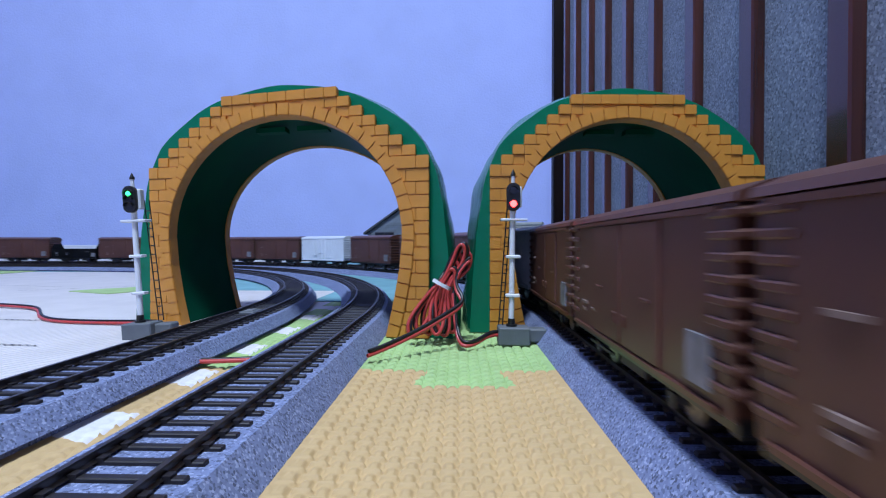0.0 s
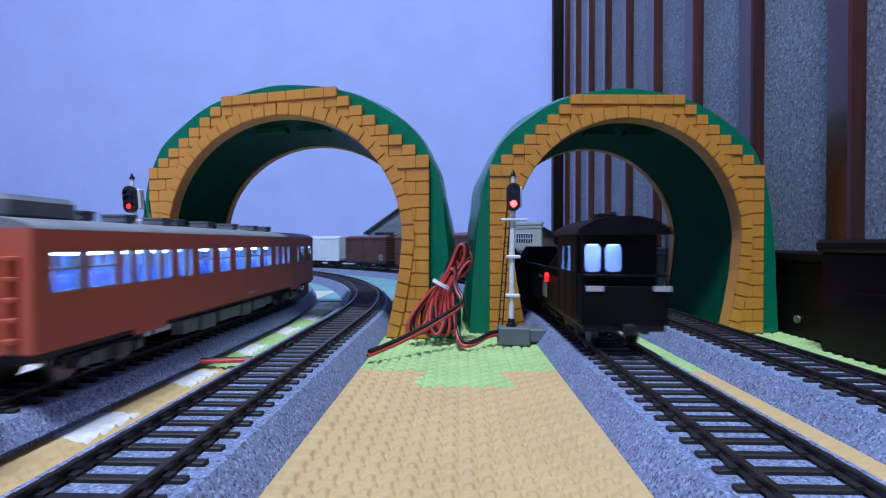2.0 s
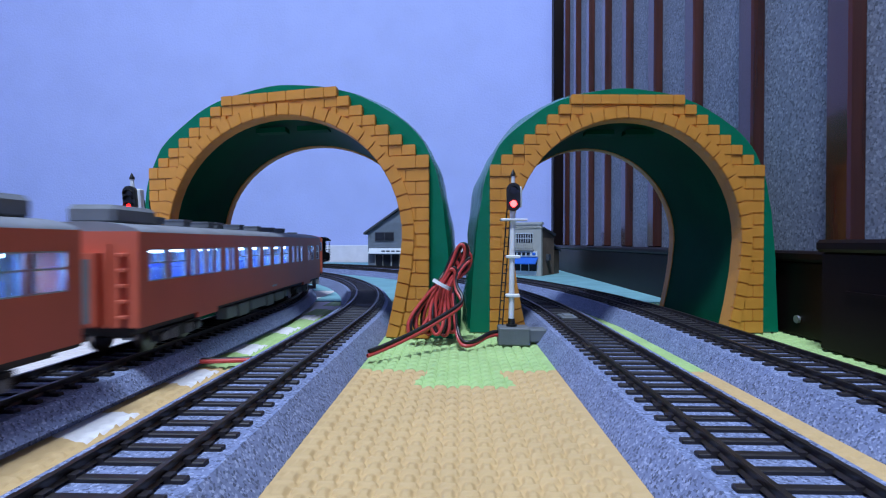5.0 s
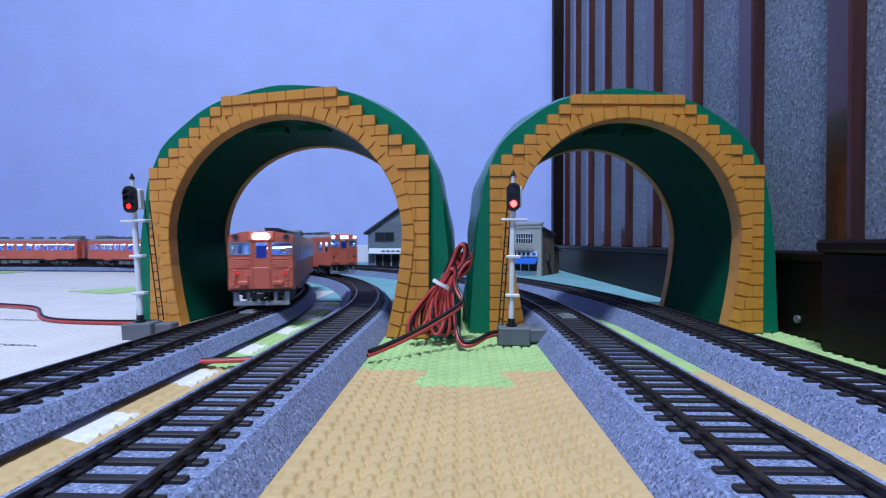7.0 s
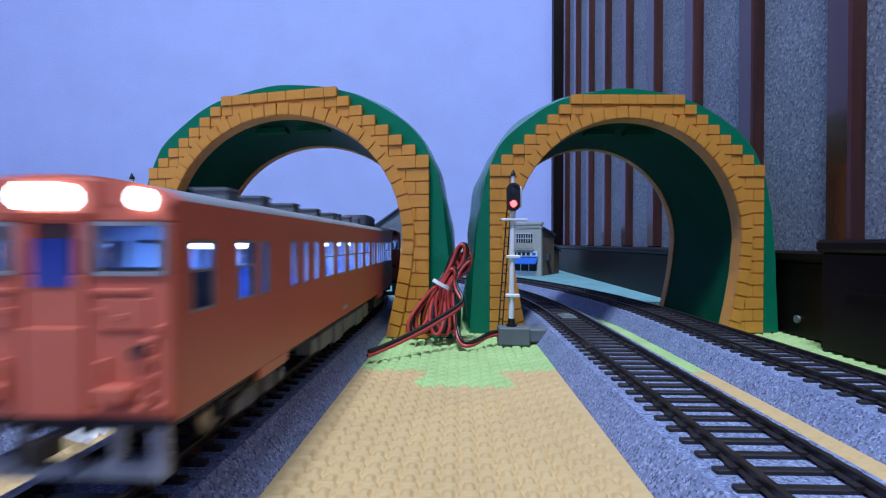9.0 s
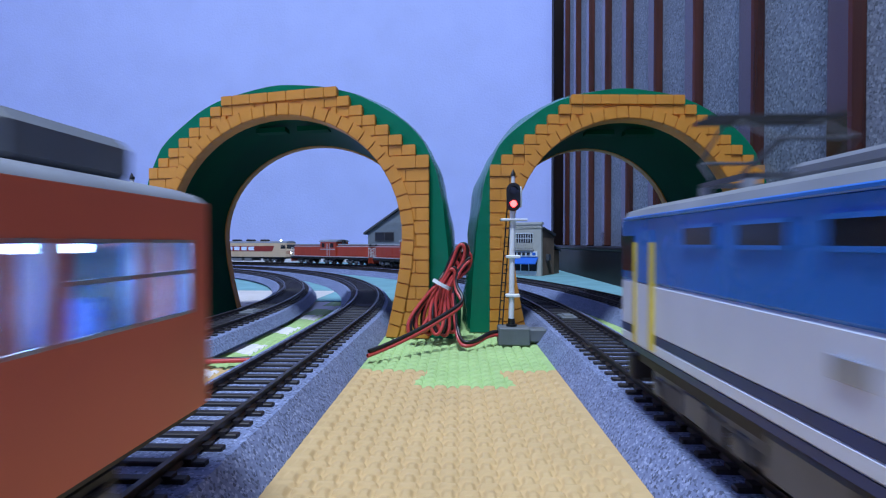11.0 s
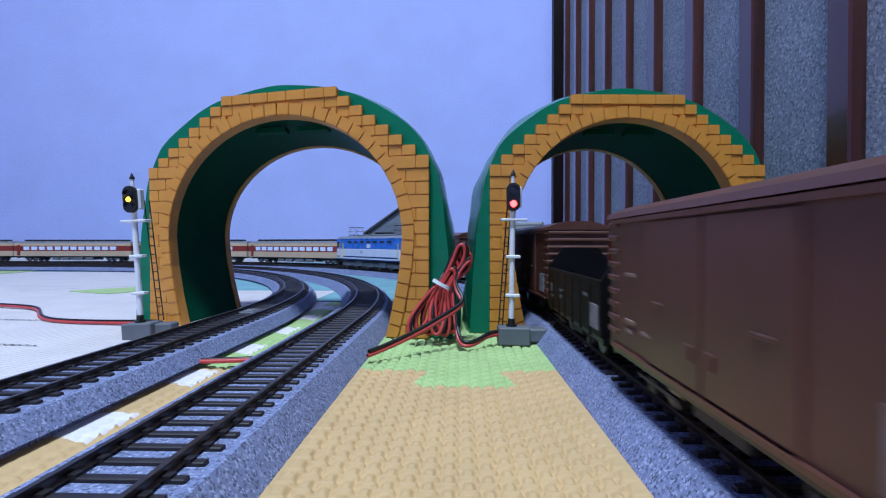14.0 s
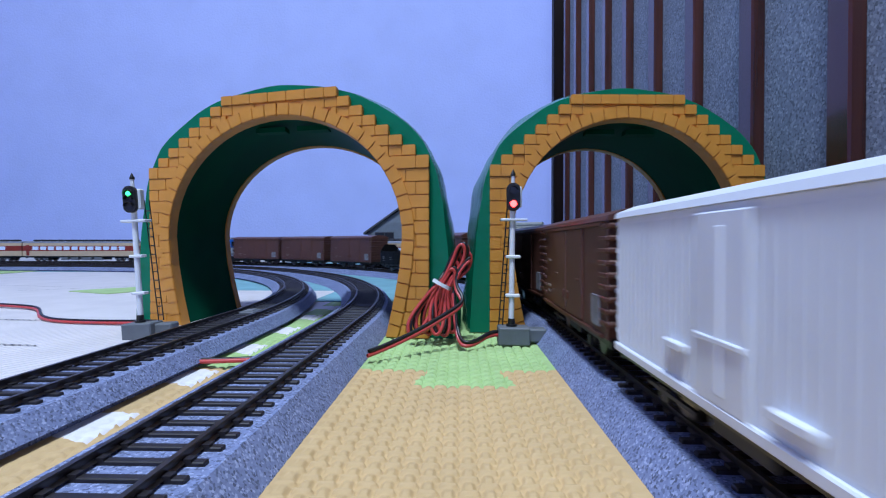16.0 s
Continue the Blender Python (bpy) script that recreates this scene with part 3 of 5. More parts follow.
def mprism(name, prof, a0, a1, material, parent, axis="y", label="", smooth=False):
    bm = bmesh.new()
    prism(bm, [(u / 1000, z / 1000) for u, z in prof], a0 / 1000, a1 / 1000, axis)
    return part(name, bm, material, parent, label, smooth)


def mrod(name, p0, p1, r, material, parent, n=10, label=""):
    bm = bmesh.new()
    rod(bm, [c / 1000 for c in p0], [c / 1000 for c in p1], r / 1000, n)
    return part(name, bm, material, parent, label, smooth=True)


def wheel_mesh(r):
    bm = bmesh.new()
    for x in (-8.25, 8.25):
        rod(bm, ((x - 1.1) / 1000, 0, 0), ((x + 1.1) / 1000, 0, 0), r / 1000, 16)
        rod(bm, ((x - 0.2 * (1 if x > 0 else -1) - 1.2 * (1 if x > 0 else -1)) / 1000, 0, 0), (x / 1000, 0, 0), (r + 0.55) / 1000, 16)
    rod(bm, (-0.0085, 0, 0), (0.0085, 0, 0), 0.001, 8)
    return mesh_of("wheelset", bm, M_RAILTOP, True)


WHEEL_ME = wheel_mesh(5.4)


def wheelset(y, parent, z=5.4):
    w = new("wheelset", WHEEL_ME)
    w.parent = parent
    w.location = (0, y / 1000, z / 1000)


def bogie(y, parent, wb=26.0, material=None):
    m = material or M_DARKGREY
    boxes = []
    for sx in (-1, 1):
        xo = 12.6 * sx
        boxes.append((xo - 1.2, xo + 1.2, y - wb / 2 - 5, y + wb / 2 + 5, 6.2, 8.4))
        boxes.append((xo - 1.6, xo + 1.6, y - 5, y + 5, 3.4, 8.0))
        for e in (-1, 1):
            boxes.append((xo - 1.8, xo + 1.8, y + e * wb / 2 - 2.6, y + e * wb / 2 + 2.6, 3.6, 7.2))
    boxes.append((-12, 12, y - 4, y + 4, 6.0, 9.5))
    b = mpart("bogie", boxes, m, parent, 0.2, "dark bogie frame")
    for sx in (-1, 1):
        for u in (-wb * 0.30, -wb * 0.18, wb * 0.18, wb * 0.30):
            mrod("spring", (sx * 14.2, y + u, 3.6), (sx * 14.2, y + u, 7.4), 1.0, M_MIDGREY, b, 8)
        for e in (-1, 1):
            mrod("axle_box", (sx * 14.0, y + e * wb / 2, 5.4), (sx * 15.2, y + e * wb / 2, 5.4), 1.7, M_MIDGREY, b, 10)
    for e in (-1, 1):
        wheelset(y + e * wb / 2, b)


def coupler(y, parent):
    d = 1 if y > 0 else -1
    mpart("coupler", [(-1.2, 1.2, min(y, y + 5 * d), max(y, y + 5 * d), 7.5, 10.0), (-2.2, 2.2, min(y + 4 * d, y + 6.4 * d), max(y + 4 * d, y + 6.4 * d), 6.8, 10.6)], M_BLACKPLASTIC, parent, 0.3)


GLASS = bpy.data.materials.new("thin_clear_glass")
GLASS.use_nodes = True
_nt = GLASS.node_tree
_nt.nodes.remove(_nt.nodes["Principled BSDF"])
_tr, _gl, _mx = _nt.nodes.new("ShaderNodeBsdfTransparent"), _nt.nodes.new("ShaderNodeBsdfGlossy"), _nt.nodes.new("ShaderNodeMixShader")
_tl, _mx2 = _nt.nodes.new("ShaderNodeBsdfTranslucent"), _nt.nodes.new("ShaderNodeMixShader")
_tr.inputs["Color"].default_value = (0.80, 0.88, 1.0, 1)
_tl.inputs["Color"].default_value = (0.55, 0.75, 1.0, 1)
_gl.inputs["Roughness"].default_value = 0.05
_mx.inputs["Fac"].default_value = 0.08
_mx2.inputs["Fac"].default_value = 0.10
_nt.links.new(_tr.outputs[0], _mx2.inputs[1])
_nt.links.new(_tl.outputs[0], _mx2.inputs[2])
_nt.links.new(_mx2.outputs[0], _mx.inputs[1])
_nt.links.new(_gl.outputs[0], _mx.inputs[2])
_nt.links.new(_mx.outputs[0], _nt.nodes["Material Output"].inputs["Surface"])

PANES = {}


def pane(y0, y1, z0, z1, x, parent, material=None):
    """One window pane in a side wall, shared between equal sizes."""
    key = (round(y1 - y0, 2), round(z1 - z0, 2), material.name if material else "")
    if key not in PANES:
        bm = bmesh.new()
        w, h = (y1 - y0) / 2, (z1 - z0) / 2
        mbox(bm, -0.12, 0.12, -w, w, -h, h)
        PANES[key] = mesh_of("window_pane", bm, material or GLASS)
    o = new("window_pane", PANES[key])
    o.parent = parent
    o.location = (x / 1000, (y0 + y1) / 2000, (z0 + z1) / 2000)


SASHES = {}


def sash(y0, y1, z0, z1, x, parent):
    """Pale metal rim of a window with a cross bar, shared between equal sizes."""
    key = (round(y1 - y0, 2), round(z1 - z0, 2))
    if key not in SASHES:
        bm = bmesh.new()
        w, h, e = (y1 - y0) / 2, (z1 - z0) / 2, 0.45
        mbox(bm, -0.3, 0.3, -w, -w + e, -h, h)
        mbox(bm, -0.3, 0.3, w - e, w, -h, h)
        mbox(bm, -0.3, 0.3, -w, w, -h, -h + e)
        mbox(bm, -0.3, 0.3, -w, w, h - e, h)
        if w > 3.5:
            mbox(bm, -0.3, 0.3, -w, w, 0.1 * h, 0.1 * h + 0.5)
        SASHES[key] = mesh_of("window_frame", bm, M_STEEL)
    o = new("window_frame", SASHES[key])
    o.parent = parent
    o.location = (x / 1000, (y0 + y1) / 2000, (z0 + z1) / 2000)


ROOF = [(-18, 43.2), (-17.7, 44.2), (-16.2, 45.3), (-13, 46.3), (-8, 47.2), (-3, 47.6), (3, 47.6), (8, 47.2), (13, 46.3), (16.2, 45.3), (17.7, 44.2), (18, 43.2)]
RAILCAR_WINDOWS = [(-117, -105), (-103.5, -91), (-88.5, -83.5), (-81.5, -75), (-73.5, -67.5), (-66, -60), (-56, -50.5), (-49, -45), (-40, -28), (-22, -10.5), (-5, 7.5), (13, 26), (31, 43), (50, 55.5), (61, 66), (71, 76), (91, 96), (99, 108), (117, 125)]


def side_wall(x, half, wins, z0, za, zb, z1):
    """Boxes of one side wall with its window openings."""
    a, b = (x - 0.5, x + 0.5)
    rear, front = half
    out = [(a, b, -rear, front, z0, za), (a, b, -rear, front, zb, z1)]
    y = -rear
    for w0, w1 in [w for w in wins if w[1] < front and w[0] > -rear]:
        out.append((a, b, y, w0, za, zb))
        y = w1
    out.append((a, b, y, front, za, zb))
    return out


def roof_vent(y, parent, kind=0):
    if kind == 0:
        v = mpart("roof_vent", [(-4, 4, y - 3.0, y + 3.0, 46.8, 50.0)], M_MIDGREY, parent, 0.4)
        boxes = [(-4.3, 4.3, y - 3.3 + 1.5 * k, y - 2.8 + 1.5 * k, 48.0, 50.4) for k in range(5)] + [(-4.5, 4.5, y - 3.6, y + 3.6, 50.2, 50.8)]
        mpart("vent_grille", boxes, M_MIDGREY, v)
    else:
        mpart("roof_tank", [(-8, 8, y - 13, y + 13, 46.5, 53.5)], M_MIDGREY, parent, 1.6)


def railcar(head, tail_red, label):
    """Orange diesel railcar, cab at +y. head: lit lamps 'c' centre, 's' sides."""
    c = thing("diesel_railcar", label, "railcar", "orange railcars")
    H, R = 129.0, 122.0   # cab and rear ends
    body = mpart("body", side_wall(-17.5, (R, H), RAILCAR_WINDOWS, 11.8, 27.0, 38.2, 44) + side_wall(17.5, (R, H), RAILCAR_WINDOWS, 11.8, 27.0, 38.2, 44)
                 + [(-17.9, 17.9, -R - 0.6, -R + 0.6, 12, 44.2), (-6.5, 6.5, -R - 4.6, -R + 0.6, 13, 37)],
                 M_ORANGE, c, label="vermilion painted body side")
    for sx in (-1, 1):
        for y in (-73, 88):
            mpart("door_step", [(sx * 17.5 - 0.6, sx * 17.5 + 0.6, y - 9, y + 9, 9.6, 11.8)], M_ORANGE, c)
            mpart("door", [(sx * 17.95 - 0.12, sx * 17.95 + 0.12, y - 4.6, y + 4.6, 12.2, 24.8)], M_ORANGE, c, 0.1)
        mpart("marking", [(sx * 18.02 - 0.1, sx * 18.02 + 0.1, 10, 18, 14.0, 15.2)], M_LETTER, c)
    mprism("roof", ROOF, -R, H - 2, M_ROOFGREY, c, label="grey painted roof", smooth=True)
    for w0, w1 in RAILCAR_WINDOWS:
        for x in (-17.6, 17.6):
            pane(w0, w1, 27.0, 38.2, x, body)
            sash(w0, w1, 27.0, 38.2, x * 1.012, body)
    for y in (-84, -62, -38, -28, 0, 28, 56, 78):
        roof_vent(y, c)
    roof_vent(-106, c, 1)
    for sx in (-1, 1):
        for k in range(5):
            mpart("end_step", [(sx * 13 - 1.6, sx * 13 + 1.6, -R - 2.4, -R - 0.4, 15 + 5.2 * k, 16.2 + 5.2 * k)], M_ORANGE, body, 0.2)
        mpart("end_pipe", [(sx * 8.6 - 0.4, sx * 8.6 + 0.4, -R - 1.6, -R - 0.4, 13, 40)], M_ORANGE, body)
    mpart("gangway_door", [(-5, 5, -R - 4.9, -R - 4.4, 14, 35)], M_MIDGREY, body)
    # interior
    mpart("floor_panel", [(-16.8, 16.8, -R, H, 10.5, 12)], M_DARKGREY, c)
    board = mpart("light_board", [(-7, 7, -R + 8, H - 30, 37.6, 38.4)], M_LINING, c)
    for k in range(10):
        y = -R + 16 + 20.5 * k
        mpart("diode", [(-6.5, 6.5, y - 4.5, y + 4.5, 36.4, 37.7)], M_LED, board, 0.4, "glowing white interior light")
    for sx in (-1, 1):
        for k in range(13):
            y = -100 + k * 14.5
            mpart("seat", [(sx * 11 - 4.6, sx * 11 + 4.6, y - 3.2, y + 3.2, 12, 18.5), (sx * 11 - 4.6, sx * 11 + 4.6, y - 0.9, y + 0.9, 18, 31)], M_BLUESEAT, c, 0.5)
    mpart("bulkhead", [(-16.8, 16.8, H - 26, H - 25, 12, 33)], M_MIDGREY, c)
    mpart("cab_desk", [(-16, 16, H - 8, H - 2, 12, 26)], M_MIDGREY, c, 0.6)
    # cab front
    F = H
    face = mpart("cab_front", [(-17.9, 17.9, F - 1, F + 1.4, 12.4, 33.4)], M_ORANGE, c, 0.5)
    mpart("cab_header", [(-17.9, 17.9, F - 1, F + 1.4, 40.6, 44.2)], M_ORANGE, face, 0.5)
    for sx in (-1, 1):
        mpart("window_pillar", [(sx * 17.5 - 0.45, sx * 17.5 + 0.45, F - 1, F + 1.2, 33.2, 40.8)], M_ORANGE, face, 0.3)
        mpart("window_pillar", [(sx * 4.5 - 1.4, sx * 4.5 + 1.4, F - 1, F + 1.4, 33.2, 40.8)], M_ORANGE, face, 0.3)
    for x in (-17.4 + 0.95, 17.4 - 0.95):
        mpart("side_lining", side_wall(x, (R - 1, H - 30), RAILCAR_WINDOWS[:-2], 12, 27.0, 38.2, 43), M_LINING, c)
    mprism("brow", [(u, z) for u, z in ROOF], F - 4, F + 1.5, M_ORANGE, c, smooth=True)
    mpart("windscreen", [(-17.1, -5.8, F - 0.3, F + 0.1, 33.4, 40.6)], GLASS, face)
    mpart("windscreen", [(5.8, 17.1, F - 0.3, F + 0.1, 33.4, 40.6)], GLASS, face)
    for sx in (-1, 1):
        x0, x1 = sorted((sx * 5.8, sx * 17.2))
        rim = [(x0, x1, F + 0.9, F + 1.75, 33.0, 33.6), (x0, x1, F + 0.9, F + 1.75, 40.2, 40.8), (x0, x0 + 0.6, F + 0.9, F + 1.75, 33.0, 40.8), (x1 - 0.6, x1, F + 0.9, F + 1.75, 33.0, 40.8)]
        mpart("windscreen_rim", rim, M_SKIRT, face)
        # small cast fittings of the cab front
        for k in range(4):
            mpart("lamp_step", [(sx * 14.6 - 1.0, sx * 14.6 + 1.0, F + 1.2, F + 2.1, 15.2 + 2.6 * k, 16.4 + 2.6 * k)], M_ORANGE, face, 0.3)
        for u, z in ((10.5, 26.6), (7.0, 27.4), (7.4, 19.4), (16.2, 25.0), (16.2, 13.6)):
            mpart("rivet_block", [(sx * u - 0.6, sx * u + 0.6, F + 1.2, F + 2.0, z, z + 1.0)], M_ORANGE, face, 0.2)
        mpart("route_plate", [(sx * 10.8 - 3.8, sx * 10.8 + 3.8, F + 1.2, F + 1.75, 25.2, 29.8)], M_ORANGE, face, 0.2)
        mpart("brake_hose", [(sx * 4.0 - 0.5, sx * 4.0 + 0.5, F + 0.6, F + 1.6, 4.5, 11.0)], M_BLACKPLASTIC, c, 0.2)
    mpart("door_window", [(-2.9, 2.9, F - 0.2, F + 1.6, 31.4, 38.4)], M_BLUEPANE, face, label="dark blue gangway window")
    mpart("gangway_door", [(-4.6, 4.6, F + 1.0, F + 1.9, 12.6, 25.6)], M_ORANGE, face, 0.2)
    for sx in (-1, 1):
        mpart("door_post", [(sx * 5 - 0.25, sx * 5 + 0.25, F + 1.2, F + 2.1, 13, 38)], M_ORANGE, face)
        mpart("wiper", [(sx * 11 - 0.2, sx * 11 + 0.2, F + 1.2, F + 1.7, 33.6, 38.0)], M_BLACKPLASTIC, face)
        mpart("jumper_socket", [(sx * 9.5 - 2.6, sx * 9.5 + 2.6, F + 1.2, F + 3.0, 14.8, 17.4)], M_ORANGE, face, 0.4)
    fit_b = []
    for sx in (-1, 1):
        fit_b += [(sx * 10 - 4, sx * 10 + 4, F + 1.2, F + 1.9, 30.4, 31.2), (sx * 7.6 - 0.6, sx * 7.6 + 0.6, F + 1.2, F + 2.4, 14.5, 21.0), (sx * 14.6 - 0.4, sx * 14.6 + 0.4, F + 1.2, F + 2.2, 14.5, 23.0),
                  (sx * 12 - 3.2, sx * 12 + 3.2, F + 1.2, F + 1.9, 13.4, 14.2), (sx * 10.5 - 2.2, sx * 10.5 + 2.2, F + 1.2, F + 2.0, 16.2, 17.0)]
    for fb in fit_b:
        mpart("handrail", [fb], M_ORANGE, face, 0.15)
    mpart("headlamp_housing", [(-7.4, 7.4, F + 0.8, F + 2.2, 41.2, 47.4)], M_ORANGE, face, 0.8)
    mpart("headlamp", [(-4.6, 4.6, F + 2.0, F + 2.9, 42.4, 46.2)], M_LAMPWHITE if "c" in head else M_LAMPOFF, face, 1.2, "bright white lit headlamp" if "c" in head else "")
    for sx in (-1, 1):
        mrod("side_lamp", (sx * 13.9, F + 1.2, 44.0), (sx * 13.9, F + 2.5, 44.0), 1.65, M_LAMPWHITE if "s" in head else M_LAMPOFF, face, 14)
        mrod("tail_lamp", (sx * 13.2, F + 1.2, 22.2), (sx * 13.2, F + 2.4, 22.2), 1.05, M_TAILDIM if tail_red else M_LAMPOFF, face, 12)
    mpart("pilot", [(-15.5, 15.5, F - 3, F - 1, 2.2, 5.0)], M_SKIRT, c, 0.4, "light grey steel pilot")
    for x0, x1 in ((-15.5, -12.5), (12.5, 15.5), (-8.5, -6.5), (6.5, 8.5)):
        mpart("pilot_bracket", [(x0, x1, F - 2.9, F - 1.1, 4.6, 11.8)], M_SKIRT, c, 0.4)
    # underframe
    mpart("underframe", [(-13, 13, -R + 3, H - 4, 8.6, 10.6)], M_DARKGREY, c)
    for sx in (-1, 1):
        for y0, y1, z0 in ((-48, -36, 3.4), (-33, -20, 2.6), (-16, 6, 3.8), (9, 20, 2.6), (24, 40, 3.8), (43, 50, 4.6)):
            mpart("equipment_box", [(sx * 13.2 - 2.6, sx * 13.2 + 2.6, y0, y1, z0, 9.4)], M_MIDGREY, c, 0.5)
    bogie(-88, c); bogie(88, c)
    coupler(-R, c); coupler(H, c)
    return c


M_BLUEPANE = mat("dark_blue_film", (0.01, 0.035, 0.30), 0.2, var=0.05)

WROOF = [(-16.9, 43.6), (-16.4, 45.0), (-11, 46.9), (-5, 47.8), (5, 47.8), (11, 46.9), (16.4, 45.0), (16.9, 43.6)]


def wagon_frame(c, half, wb=58.0):
    mpart("sole_bar", [(-15.2, -13.2, -half, half, 7.6, 10.2), (13.2, 15.2, -half, half, 7.6, 10.2), (-15.2, 15.2, -half, -half + 2, 7.0, 10.2), (-15.2, 15.2, half - 2, half, 7.0, 10.2), (-5, 5, -half + 4, half - 4, 6.6, 9.2)], M_BLACKPLASTIC, c)
    for e in (-1, 1):
        y = e * wb / 2
        for sx in (-1, 1):
            mpart("axle_guard", [(sx * 12.8 - 0.7, sx * 12.8 + 0.7, y - 4.5, y + 4.5, 4.8, 8.4), (sx * 13.2 - 1.3, sx * 13.2 + 1.3, y - 2, y + 2, 3.6, 6.6), (sx * 13.2 - 0.6, sx * 13.2 + 0.6, y - 10, y + 10, 7.2, 8.0)], M_DARKGREY, c)
        wheelset(y, c)
    mpart("brake_cylinder", [(-12.5, -10.5, -8, 12, 3.6, 6.8)], M_DARKGREY, c, 0.4)
    mpart("air_tank", [(9.5, 12.5, -14, 4, 3.2, 7.4)], M_DARKGREY, c, 0.6)
    mpart("brake_lever", [(-14.6, -13.6, 14, 38, 5.2, 6.0)], M_DARKGREY, c)
    coupler(-half, c); coupler(half, c)


def covered_wagon(paint, label, white=False):
    """Two-axle covered goods wagon with corrugated ends."""
    c = thing("covered_wagon", label, "goods wagon", "goods train")
    H = 57.0
    body = mpart("body", [(-16.2, 16.2, -H, H, 9.4, 43.8)], paint, c, 0.4)
    mprism("roof", WROOF, -H - 1.2, H + 1.2, paint, c, smooth=True)
    for y in ((-1, 1)):
        ribs = []
        for k in range(9):
            z = 13.2 + k * 3.5
            ribs.append((-16.4, 16.4, min(y * H, y * (H + 1.4)), max(y * H, y * (H + 1.4)), z, z + 1.7))
        for r in ribs:
            mpart("end_rib", [r], paint, c, 0.5)
    for sx in (-1, 1):
        x = sx * 16.2
        if white:
            bm = bmesh.new()
            for k in range(38):
                yy = -H + 2 + k * 3.0
                mbox(bm, x - 0.3, x + 0.3, yy, yy + 0.5, 12, 42)
            part("side_rib", bm, paint, c)
            mpart("door", [(x - 0.9, x + 0.9, -9, 9, 11, 42.4)], paint, c, 0.3)
            mpart("side_sill", [(x - 1.0, x + 1.0, -H, H, 9.2, 11.2)], paint, c, 0.3)
            mpart("door_bar", [(x - 1.5, x + 1.5, -8, 8, 21, 22), (x - 1.5, x + 1.5, -1, 0, 13, 40), (x - 1.6, x + 1.6, 13, 22, 17, 18.4), (x - 1.6, x + 1.6, -24, -15, 14, 15.4)], paint, c, 0.2)
        else:
            mpart("door", [(x - 0.7, x + 0.7, -27, -0.6, 11, 42)], paint, c, 0.3)
            mpart("door", [(x - 0.7, x + 0.7, 0.6, 27, 11, 42)], paint, c, 0.3)
            mpart("door_rail", [(x - 1.1, x + 1.1, -H + 4, H - 4, 9.6, 10.6), (x - 1.0, x + 1.0, -H + 4, H - 4, 42.2, 43.2)], paint, c)
            mpart("latch", [(x - 1.4, x + 1.4, -5, -3, 16, 19), (x - 1.4, x + 1.4, 3, 5, 16, 19), (x - 1.2, x + 1.2, -22, -17, 24, 24.8), (x - 1.2, x + 1.2, 17, 22, 24, 24.8)], paint, c, 0.2)
            for e in (-1, 1):
                mpart("corner_rib", [(x - 0.7, x + 0.7, min(e * (H - 8), e * H), max(e * (H - 8), e * H), 13.2 + k * 3.5, 14.7 + k * 3.5) for k in range(9)], paint, c, 0.3)
            mpart("label_card", [(x - 0.95, x + 0.95, -46 * sx * -1 - 4.5, -46 * sx * -1 + 4.5, 12.6, 21.5)], M_CARD, c, label="white label holder")
            for y0, y1, z0, z1 in ((36, 42, 17.5, 18.4), (37, 41, 15.2, 16.2), (24.5, 30, 16.4, 17.0), (36, 42, 29, 29.8)):
                mpart("marking", [(x - 0.8, x + 0.8, y0, y1, z0, z1)], M_MARKDIM, c)
    wagon_frame(c, H)
    return c


M_MARKDIM = mat("faded_marking", (0.22, 0.15, 0.13), 0.6, var=0.1)


def open_wagon(label):
    """Black open goods wagon with raised gable ends."""
    c = thing("open_wagon", label, "goods wagon", "goods train")
    H = 46.5
    mpart("floor_panel", [(-15, 15, -H, H, 9.6, 11)], M_BLACKCAR, c)
    for sx in (-1, 1):
        x = sx * 15.5
        s = mpart("side_board", [(x - 0.6, x + 0.6, -H, H, 9.6, 27.8)], M_BLACKCAR, c, 0.2)
        mpart("top_rail", [(x - 0.9, x + 0.9, -H, H, 26.8, 28.2)], M_BLACKCAR, s)
        for y in (-34, -20, -7, 7, 20, 34):
            mpart("stake", [(x + sx * 0.6 - 0.35, x + sx * 0.6 + 0.35, y - 0.7, y + 0.7, 8.5, 27.0)], M_BLACKCAR, s)
        for z in (13.5, 17.2, 20.9, 24.4):
            mpart("plank", [(x + sx * 0.6 - 0.12, x + sx * 0.6 + 0.12, -H, H, z, z + 3.3)], M_BLACKCAR, s)
        for y0, y1, z0, z1 in ((34, 39, 17, 21), (33, 38, 14.5, 15.6), (12, 18, 19, 20), (13, 17, 16, 17.4), (-31, -25, 21.5, 22.6)):
            mpart("marking", [(x - 1.0, x + 1.0, y0, y1, z0, z1)], M_MARKGREY, s)
        mpart("label_card", [(x - 1.3, x + 1.3, 40 * sx - 4.0, 40 * sx + 4.0, 12.0, 20.0)], M_CARD, s, label="white label holder")
    for e in (-1, 1):
        mprism("end_board", [(-16, 9.6), (16, 9.6), (16, 28.5), (9, 38), (-9, 38), (-16, 28.5)], e * H - 0.7, e * H + 0.7, M_BLACKCAR, c)
        mpart("end_stake", [(x - 0.8, x + 0.8, min(e * H, e * (H + 1.6)), max(e * H, e * (H + 1.6)), 9.6, 36) for x in (-7, 7)], M_BLACKCAR, c)
    wagon_frame(c, H, 50)
    return c


M_MARKGREY = mat("grey_marking", (0.10, 0.10, 0.115), 0.6, var=0.1)


